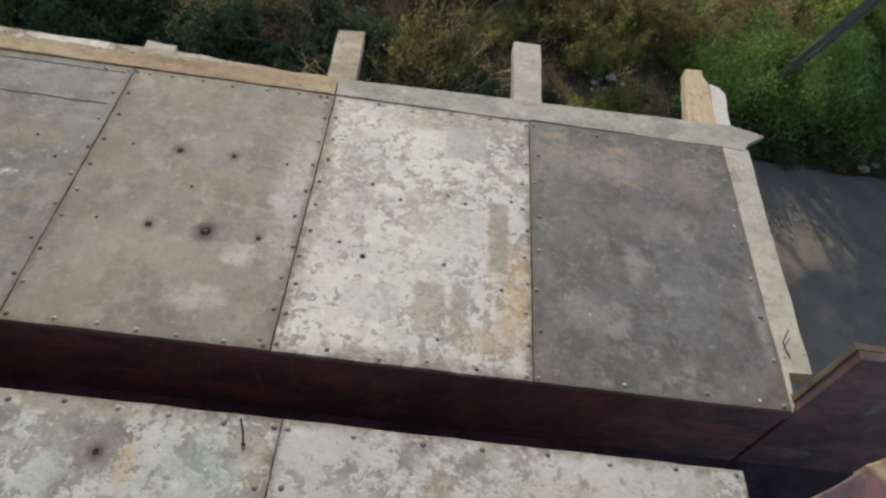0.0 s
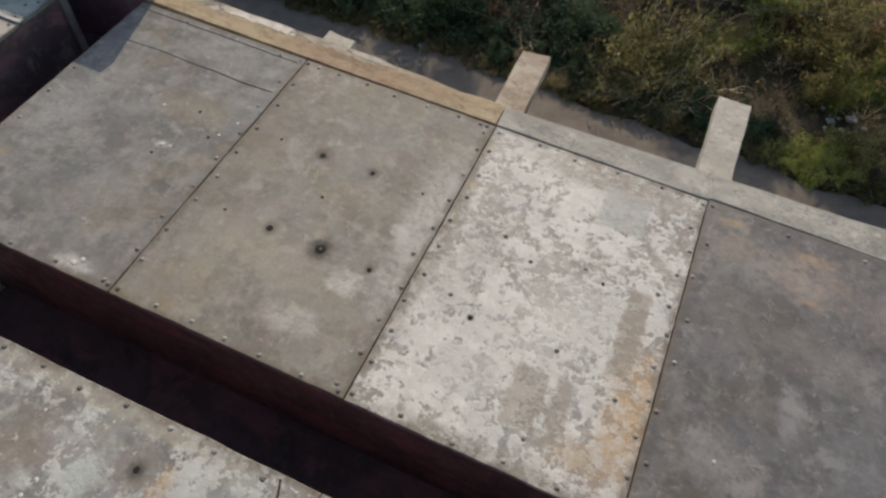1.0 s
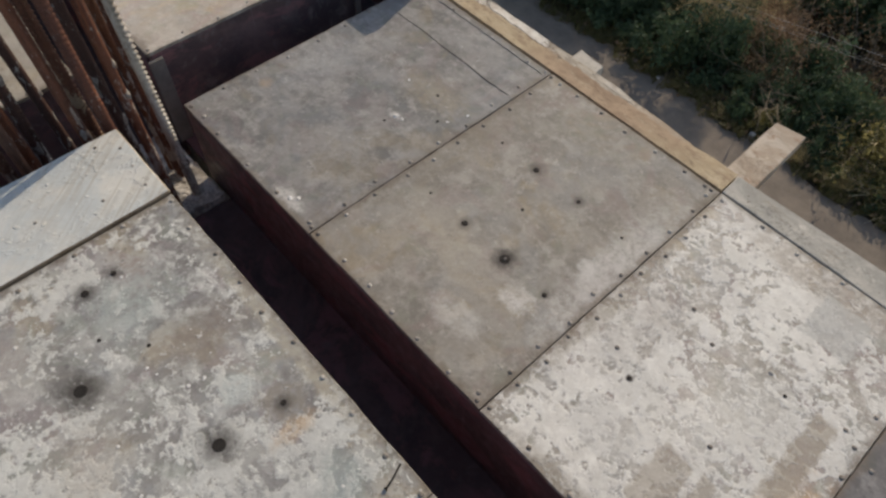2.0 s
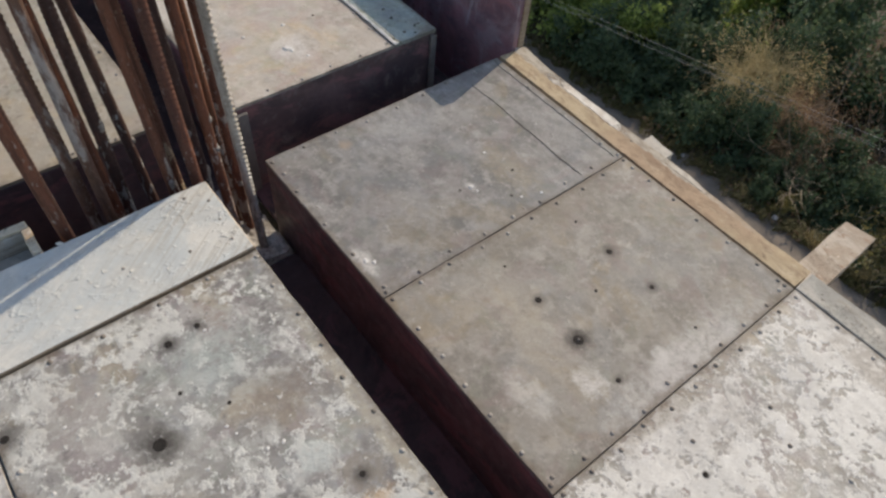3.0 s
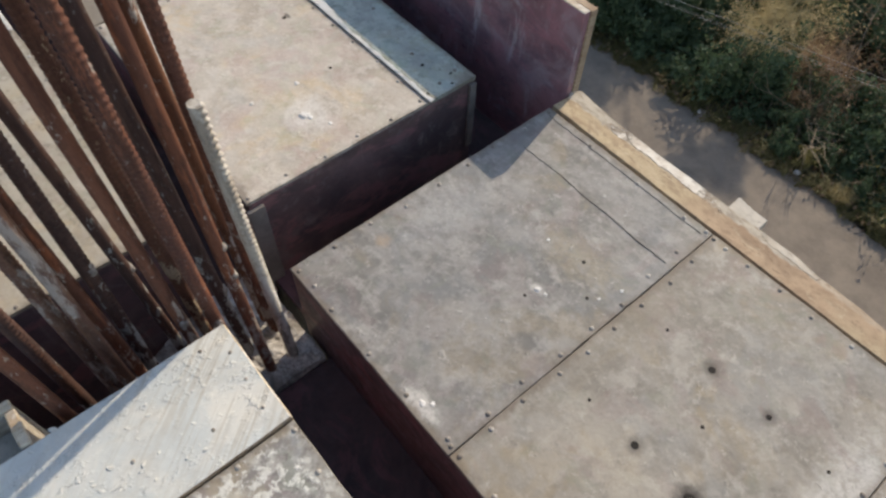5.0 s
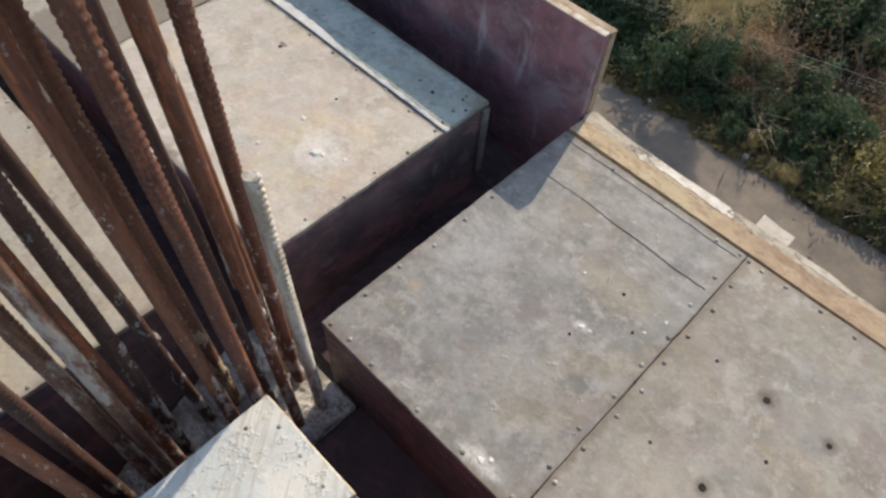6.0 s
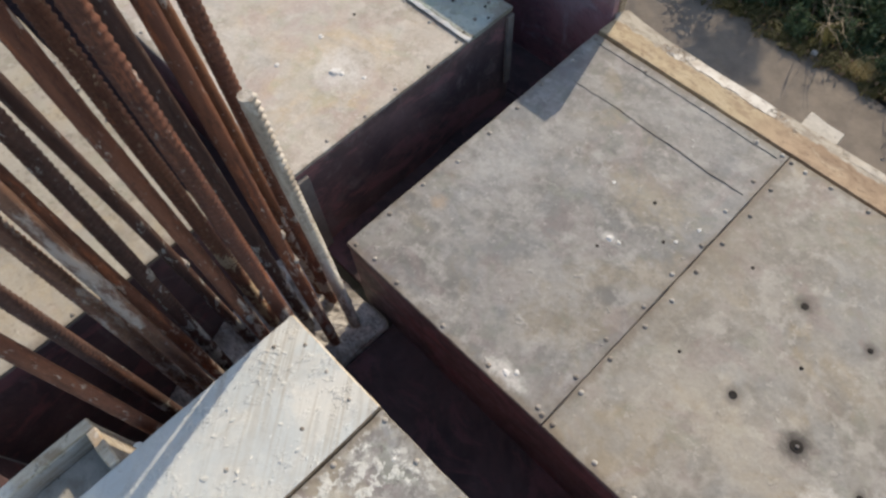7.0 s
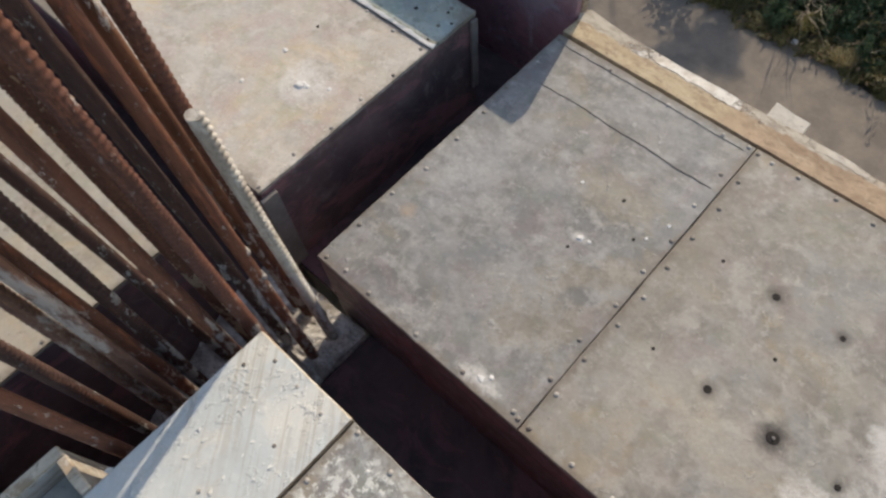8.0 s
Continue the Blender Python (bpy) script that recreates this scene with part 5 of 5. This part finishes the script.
def limbs(rng, count, length, spread, r, rise=0.6, forks=3):
    """Tapering crooked stems with side twigs: the mesh's points, and the places along them."""
    co, faces, tips = [], [], []

    def tube(pts, r0, r1):
        first = len(co)
        for i, p in enumerate(pts):
            rr = r0 + (r1 - r0) * i / (len(pts) - 1)
            for k in range(3):
                co.append((p.x + rr * math.cos(k * 2.094), p.y + rr * math.sin(k * 2.094), p.z))
        for i in range(len(pts) - 1):
            for k in range(3):
                a, b = first + i * 3 + k, first + i * 3 + (k + 1) % 3
                faces.append((a, b, b + 3, a + 3))

    for _ in range(count):
        a = rng.uniform(0, 2 * math.pi)
        p = Vector((rng.gauss(0, 0.12), rng.gauss(0, 0.12), 0))
        way = Vector((math.cos(a) * spread, math.sin(a) * spread, rise)).normalized()
        pts, ln = [p.copy()], length * rng.uniform(0.6, 1.2)
        for i in range(6):
            way = (way + Vector((rng.gauss(0, 0.22), rng.gauss(0, 0.22), rng.gauss(-0.03, 0.16)))).normalized()
            p = p + way * ln / 6
            pts.append(p.copy())
        tube(pts, r, r * 0.25)
        tips += pts[2:]
        for _ in range(forks):
            i = rng.randint(2, 5)
            q, w = pts[i].copy(), (way + Vector((rng.gauss(0, 0.7), rng.gauss(0, 0.7), rng.gauss(0.1, 0.4)))).normalized()
            tw = [q.copy()]
            for _ in range(4):
                w = (w + Vector((rng.gauss(0, 0.25), rng.gauss(0, 0.25), rng.gauss(0, 0.2)))).normalized()
                q = q + w * ln * 0.11
                tw.append(q.copy())
            tube(tw, r * 0.5, r * 0.12)
            tips += tw[1:]
    me = bpy.data.meshes.new("trunk")
    me.from_pydata(co, [], faces)
    me.materials.append(M_TWIG)
    return me, tips


def shrub(seed, label, material, height, leaves, size, stems=10, spread=0.6, name="shrub", bark=None):
    rng, rs = random.Random(seed), np.random.RandomState(seed)
    top = new(name)
    tagged(top, label, "shrub", "shrubs beside the road")
    me, tips = limbs(rng, stems, height, spread, 0.022)
    if bark:
        me.materials[0] = bark
    ob = new("trunk", me)
    ob.parent = top
    if leaves:
        t = np.array([tuple(v) for v in tips])
        t = t[rs.permutation(len(t))[:max(20, int(len(t) * 0.55))]]
        at = t[rs.randint(0, len(t), leaves)] + rs.normal(size=(leaves, 3)) * np.array([[0.09, 0.09, 0.07]]) * height
        at = at[at[:, 2] > 0.02]
        lv = new("crown", quads("crown", cards(rs, at, size * rs.uniform(0.7, 1.5, (len(at), 1))), material))
        lv.parent = top
    return top


def tuft(seed, label, material, height, n, radius, width, droop=0.35, heads=0):
    """A clump of blades; heads: seed heads, small leaves strung along the tips of some of them."""
    rs = np.random.RandomState(seed)
    a, d = rs.uniform(0, 2 * np.pi, n), radius * np.sqrt(rs.uniform(0, 1, n))
    base = np.stack([np.cos(a) * d, np.sin(a) * d, np.zeros(n)], 1)
    q = blades(rs, base, height, width, droop)
    if heads:
        tips = q[n:, 2, :][rs.randint(0, n, heads)]
        at = tips + rs.normal(size=(heads, 3)) * np.array([[0.05, 0.05, 0.09]])
        q = np.concatenate([q, cards(rs, at, 0.045, 0.4)])
    ob = new("grass_tuft", quads("grass_tuft", q, material))
    return tagged(ob, label, "grass", "grass tufts beside the road")


KINDS = {
    "green": shrub(1, "dense green leafy shrub beside the road", M_LEAF, 1.5, 7000, 0.09),
    "shady": shrub(12, "leafy green shrub beside the road, coloured as in shade", M_SHADY, 1.4, 7000, 0.085, 12, 0.8),
    "low": shrub(2, "low green weedy shrub, coloured as in shade", M_SHADY, 0.9, 5000, 0.075, 12, 0.9),
    "olive": shrub(3, "olive shrub with sparse leaves", M_LEAF2, 1.4, 4200, 0.08),
    "dry": shrub(4, "dry brown leafless shrub with pale twigs", M_DRY, 1.4, 1500, 0.05, 18, 0.9),
    "bare": shrub(5, "bare tangled pale twigs", M_DRY, 1.5, 0, 0.07, 18, 1.1),
    "tangle": shrub(6, "yellow-green tangle of creepers over a shrub", M_LEAF2, 1.2, 3000, 0.075, 26, 1.3, bark=M_VINE),
    "vine": shrub(11, "pale dry creeper stalks hanging in loops", M_DRY, 1.3, 300, 0.05, 20, 1.7, bark=M_VINE),
    "grass": tuft(7, "tall pale straw grass with nodding seed heads", M_STRAW, 1.35, 420, 0.5, 0.013, 0.75, 2600),
    "lush": shrub(17, "tall lush green leafy bush beside the road", M_LUSH, 2.1, 9500, 0.062, 16, 0.7),
    "fresh": shrub(8, "fresh green feathery weed", M_FRESH, 0.8, 5200, 0.042, 22, 1.1),
    "hay": shrub(10, "reddish dry weeds gone to seed", M_HAY, 0.85, 4600, 0.045, 22, 1.1),
    "rusty": tuft(13, "rust-brown dead bracken stalks", M_RUSTY, 1.0, 420, 0.55, 0.014, 0.8, 2200),
    "straw": tuft(9, "flattened dry straw grass", M_STRAW, 0.6, 1200, 0.7, 0.022),
}
PLACES = [  # kind, x, y, size
    ("green", -12, 14.7, 1.2), ("green", -10.6, 15.2, 1.3), ("low", -10.4, 14.2, 1.1), ("shady", -9, 14.6, 1.1), ("low", -8.3, 14.2, 1), ("shady", -8.4, 16.4, 1.3), ("shady", -7.4, 14.7, 1), ("shady", -7.6, 15.6, 1),
    ("low", -6.6, 14.2, 1), ("grass", -6.0, 15.5, 1), ("grass", -6.1, 16.6, 1.1), ("grass", -5.5, 16.0, 0.9), ("shady", -5.9, 15, 0.8), ("shady", -5.5, 15.3, 0.7), ("shady", -6.9, 17.8, 1.2), ("shady", -5.6, 14.7, 0.9), ("shady", -5.3, 15.6, 0.8), ("dry", -4.1, 15.2, 0.9), ("rusty", -4.4, 15.5, 0.9), ("rusty", -4.9, 16.3, 1), ("rusty", -3.9, 15.1, 0.7), ("rusty", -4.6, 15.9, 0.9), ("vine", -4.3, 15.3, 0.7),
    ("dry", -3.7, 16.2, 1.2), ("bare", -3.6, 15.2, 1.1), ("low", -4.4, 14.2, 0.8), ("low", -3.4, 14.1, 0.7), ("shady", -4, 14.9, 0.7), ("shady", -2.9, 15.4, 0.9), ("shady", -2.0, 15.6, 0.8), ("bare", -2.8, 15.2, 1), ("dry", -2.4, 17.2, 1), ("low", -2.4, 14.3, 0.7), ("low", -2.6, 14.7, 0.7),
    ("bare", -1.7, 14.6, 0.8), ("shady", -1.8, 14.6, 0.7), ("tangle", -0.9, 14.3, 1.1), ("tangle", -0.3, 15, 1.2), ("tangle", 0.5, 14.6, 1.1), ("olive", 0, 14.9, 0.8), ("low", -1.4, 13.9, 0.6), ("low", -0.4, 13.9, 0.6), ("low", 0.6, 14, 0.6), ("low", 1.6, 14, 0.6), ("bare", 0.4, 16.4, 1), ("dry", 0.2, 17.4, 1),
    ("fresh", 1.2, 16.7, 0.9), ("hay", 1.6, 16.9, 0.8), ("fresh", 2.1, 17.5, 1.1), ("hay", 1.7, 17.6, 0.7), ("bare", 2.9, 17.4, 0.8), ("vine", 3.1, 17.2, 0.7), ("low", 2.6, 14.2, 0.6), ("dry", 3.2, 18.6, 1), ("olive", 4.1, 16.9, 0.8), ("fresh", 4.4, 16.3, 0.9), ("olive", 3.9, 18, 1), ("hay", 4.6, 17.6, 0.9),
    ("fresh", 4.9, 13.5, 0.6), ("fresh", 3.8, 13.7, 0.75), ("fresh", 4.4, 13.9, 0.7), ("fresh", 4.2, 13.3, 0.6), ("fresh", 3.6, 13.3, 0.5), ("fresh", 3.1, 13.5, 0.4), ("fresh", 4.5, 13.85, 0.55), ("fresh", 4.05, 13.75, 0.45), ("olive", 4.6, 14.3, 0.35), ("fresh", 5.3, 17, 0.9), ("fresh", 5.9, 17.9, 1.2), ("olive", 5.6, 18.2, 0.9), ("hay", 5.2, 18.8, 1.3), ("dry", 6.6, 18.2, 1.2),
    ("fresh", 6.9, 16.9, 0.8), ("fresh", 7.6, 16.5, 0.8), ("fresh", 8.2, 16.9, 0.9), ("fresh", 8.9, 16.6, 0.9), ("fresh", 9.8, 17, 0.8), ("hay", 7.9, 17.5, 0.9), ("hay", 9.2, 17.8, 1), ("hay", 10.3, 17.9, 1), ("green", 8.8, 16.2, 1), ("green", 10, 16.3, 1.2), ("fresh", 10.6, 17.1, 1),
    ("hay", 7.4, 18.5, 1.4), ("hay", 8.4, 18.8, 1.5), ("hay", 9.4, 19, 1.5), ("hay", 10.5, 19, 1.5), ("hay", 6.6, 19.4, 1.5), ("hay", 8, 20, 1.6), ("hay", 9.8, 20.2, 1.6), ("olive", 9, 18.2, 1), ("dry", 10, 18.4, 1), ("olive", 10.8, 18, 0.8),
    ("lush", 7.9, 15.1, 0.95), ("lush", 8.5, 14.6, 1), ("low", 8.0, 13.8, 0.8), ("lush", 9.5, 15.0, 1.1), ("low", 9.2, 13.8, 0.9), ("lush", 10.6, 14.6, 1), ("low", 10.6, 13.9, 0.9), ("lush", 11.6, 14.7, 1), ("green", 12, 16.2, 1.3), ("dry", 12, 13.9, 1), ("shady", 11.6, 14.8, 1.1), ("green", 13.4, 17.4, 1.4), ("dry", 13, 14.4, 1),
    ("shady", -9.8, 17.6, 1.4), ("green", -11.8, 16.8, 1.4), ("green", -8.6, 19, 1.4), ("shady", -5.2, 18.6, 1.3), ("shady", -3.8, 18.9, 1.2), ("dry", -2.6, 19.4, 1.3), ("shady", 0, 19.4, 1.2), ("green", 1.4, 19.4, 1.1),
    ("straw", 2.6, 19.4, 1.3), ("dry", -0.9, 20, 1.2), ("shady", -6.4, 20.4, 1.5), ("shady", -3, 21.4, 1.5), ("green", 0.6, 21.4, 1.5), ("straw", 3.4, 20.6, 1.6), ("green", 12.6, 19.6, 1.5), ("dry", 9, 21.6, 1.5),
    ("vine", -0.5, 14.1, 0.7), ("vine", 0.3, 14.2, 0.75), ("vine", -1.1, 14.5, 0.8), ("vine", 0.4, 14.5, 1), ("vine", 1.1, 14.6, 0.9), ("vine", -0.6, 14.8, 0.9), ("vine", -1.3, 14.4, 0.8), ("vine", -2.8, 15, 0.9), ("vine", -3.6, 15.6, 0.8), ("vine", 4.4, 16.4, 0.6), ("vine", 8.6, 18.6, 0.9), ("vine", -6.2, 15.6, 0.7),
    ("low", -9.4, 13.9, 0.5), ("low", -7.2, 13.8, 0.4), ("olive", -5.9, 14, 0.35), ("olive", -3.1, 13.8, 0.3), ("low", -3.8, 13.8, 0.4), ("olive", 5.1, 14.2, 0.6), ("olive", 4.2, 15.9, 0.5), ("vine", 5.2, 15.8, 0.5), ("hay", 5.6, 17.2, 0.8), ("hay", 6.6, 17.6, 0.9), ("olive", 7.2, 17.3, 0.7), ("straw", -1, 13.6, 0.5), ("straw", -2, 13.5, 0.4), ("straw", 0.8, 13.6, 0.4)]
rng = random.Random(21)
for kind, x, y, s in PLACES:
    made = copy_thing(KINDS[kind], Matrix.Identity(4))
    made.matrix_basis = pose(x, y, GROUND - 0.02, 0, 0, rng.uniform(0, 360)) @ Matrix.Diagonal((s, s, s * rng.uniform(1.0, 1.5), 1))
for base in KINDS.values():
    for child in list(base.children):
        bpy.data.objects.remove(child)
    bpy.data.objects.remove(base)

def tree(seed, x, y, height, leaves, spread):
    """A tree added out of view whose crown over the growth shades the road."""
    rng, rs = random.Random(seed), np.random.RandomState(seed)
    top = new("tree")
    top.location = (x, y, GROUND - 0.05)
    tagged(top, "leafy tree with a forked trunk, added out of view for shade", "tree", "trees behind the shrubs")
    co, faces, tips = [], [], []

    def tube(pts, r0, r1):
        first = len(co)
        for i, p in enumerate(pts):
            rr = r0 + (r1 - r0) * i / (len(pts) - 1)
            co.extend((p.x + rr * math.cos(k * 1.047), p.y + rr * math.sin(k * 1.047), p.z) for k in range(6))
        for i in range(len(pts) - 1):
            for k in range(6):
                a, b = first + i * 6 + k, first + i * 6 + (k + 1) % 6
                faces.append((a, b, b + 6, a + 6))

    def grow(p, way, length, r, depth):
        pts = [p.copy()]
        for _ in range(5):
            way = (way + Vector((rng.gauss(0, 0.13), rng.gauss(0, 0.13), rng.gauss(0.03, 0.08)))).normalized()
            p = p + way * length / 5
            pts.append(p.copy())
        tube(pts, r, r * 0.55)
        if depth == 0:
            tips.extend(pts[2:])
            return
        for _ in range(rng.choice((3, 4))):
            w = (way * 0.7 + Vector((rng.gauss(0, spread), rng.gauss(0, spread), rng.gauss(0.1, 0.25)))).normalized()
            grow(p, w, length * rng.uniform(0.55, 0.75), r * 0.5, depth - 1)

    grow(Vector((0, 0, 0)), Vector((0, 0, 1)), height * 0.62, 0.14, 3)
    me = bpy.data.meshes.new("trunk")
    me.from_pydata(co, [], faces)
    me.materials.append(M_TWIG)
    new("trunk", me).parent = top
    t = np.array([tuple(v) for v in tips])
    at = t[rs.randint(0, len(t), leaves)] + rs.normal(size=(leaves, 3)) * 0.22
    new("crown", quads("crown", cards(rs, at, 0.22), M_LEAF)).parent = top
    return top


for k, (x, y, h) in enumerate(((-12.8, 22.4, 8.4), (-9.8, 22.6, 8.6), (6.4, 21.3, 8.2), (8.2, 21.6, 8.4), (10.0, 21.2, 8.2), (7.4, 23.2, 8.8), (9.4, 23.4, 9.0), (4.9, 20.9, 8.6), (5.6, 22.8, 9.0))):
    tree(60 + k, x, y, h, 13000, 0.5)

# weeds and litter between the shrubs
rs = np.random.RandomState(4)
n = 15000
px, py = rs.uniform(-14, 15, n), 13.3 + 10.5 * rs.uniform(0, 1, n) ** 1.3
base = np.stack([px, py, np.zeros(n)], 1)
vx = rs.uniform(-14, 15, 30000)
ragged = np.sin(vx * 2.3) + np.sin(vx * 5.1 + 1.0) + np.sin(vx * 9.7 + 2.0)
verge = np.stack([vx, 13.08 + 0.10 * ragged + np.abs(rs.normal(size=30000)) * 0.30, np.zeros(30000)], 1)[ragged + rs.normal(size=30000) > -0.6]
low = np.concatenate([blades(rs, base, 0.32, 0.03, 0.6), blades(rs, verge, 0.20, 0.02, 0.8)])
weeds = new("ground_weeds", quads("ground_weeds", low, M_WEED))
weeds.location.z = GROUND
tagged(weeds, "low olive weeds and dead stalks on the soil", "weeds", kind="stuff")
n = 9000
at = np.stack([rs.uniform(-14, 15, n), 13.0 + 10.0 * rs.uniform(0, 1, n) ** 1.2, 0.04 + 0.2 * rs.uniform(0, 1, n)], 1)
litter = new("leaf_litter", quads("leaf_litter", cards(rs, at, 0.10), M_DRY))
litter.location.z = GROUND
tagged(litter, "brown dead leaves lying under the shrubs", "leaf litter", kind="stuff")

# cables over the growth
M_CABLE = plain_material("cable_sheath", (0.46, 0.455, 0.44), (0.56, 0.55, 0.53), 5, 0.6)


def cable(a, b, sag, r, label):
    bm = bmesh.new()
    rings = []
    for i in range(33):
        u = i / 32
        p = Vector(a).lerp(Vector(b), u) - Vector((0, 0, sag * 4 * u * (1 - u)))
        rings.append([bm.verts.new(p + Vector((0, r * math.cos(k * 1.257), r * math.sin(k * 1.257)))) for k in range(5)])
    for p, q in zip(rings, rings[1:]):
        for k in range(5):
            bm.faces.new((p[k], p[(k + 1) % 5], q[(k + 1) % 5], q[k]))
    return tagged(at_middle(finish("overhead_cable", bm, M_CABLE)), label, "cable", "overhead cables")


for a, b, r in ((3.75, 21.35, 0.0024), (3.85, 20.75, 0.0014), (3.95, 20.45, 0.0017)):
    cable((-30, a, -5.85), (30, b, -5.85), 0.15, r, "grey overhead cable above the shrubs")

# leaning poles beside the road
M_POLE = plain_material("pole_wood", (0.10, 0.095, 0.09), (0.16, 0.15, 0.14), 6, 0.85)


def pole(a, b, r):
    a, b = Vector(a), Vector(b)
    bm = bmesh.new()
    bmesh.ops.create_cone(bm, cap_ends=True, segments=14, radius1=r, radius2=r * 0.85, depth=(b - a).length)
    ob = finish("utility_pole", bm, M_POLE)
    ob.matrix_world = Matrix.Translation((a + b) / 2) @ (b - a).to_track_quat("Z", "Y").to_matrix().to_4x4()
    return tagged(ob, "dark leaning pole rising out of the shrubs", "pole", "leaning poles")


pole((8.12, 14.67, GROUND), (10.84, 14.27, -2.5), 0.085)
pole((8.45, 14.80, GROUND), (11.15, 14.42, -2.5), 0.07)

# scraps of plastic and rubble among the weeds
M_SCRAP = plain_material("dirty_plastic", (0.20, 0.185, 0.17), (0.46, 0.44, 0.42), 14, 0.5)
rng = random.Random(33)
for x, y, r in ((4.4, 15.2, 0.10), (4.9, 15.5, 0.13), (4.7, 15.0, 0.07), (5.2, 15.3, 0.06), (4.2, 15.6, 0.05), (4.6, 15.4, 0.05), (5.0, 15.1, 0.04), (4.3, 14.9, 0.05), (11.4, 13.2, 0.14), (11.8, 13.4, 0.10), (11.2, 13.5, 0.07), (-2.9, 17.3, 0.10), (-3.0, 13.25, 0.07), (-5.6, 13.1, 0.05)):
    bm = bmesh.new()
    bmesh.ops.create_icosphere(bm, subdivisions=3, radius=r)
    for v in bm.verts:
        q = v.co * (2.2 / r) + Vector((x * 3, y, 0))
        v.co *= 1 + 0.55 * noise.noise(q) + 0.25 * noise.noise(q * 2.7)
        v.co.z *= 0.45
    ob = finish("plastic_scrap", bm, M_SCRAP)
    ob.location = (x, y, GROUND + r * 0.2 + 0.15)
    tagged(ob, "crumpled pale plastic scrap among the weeds", "litter", "scraps in the weeds")
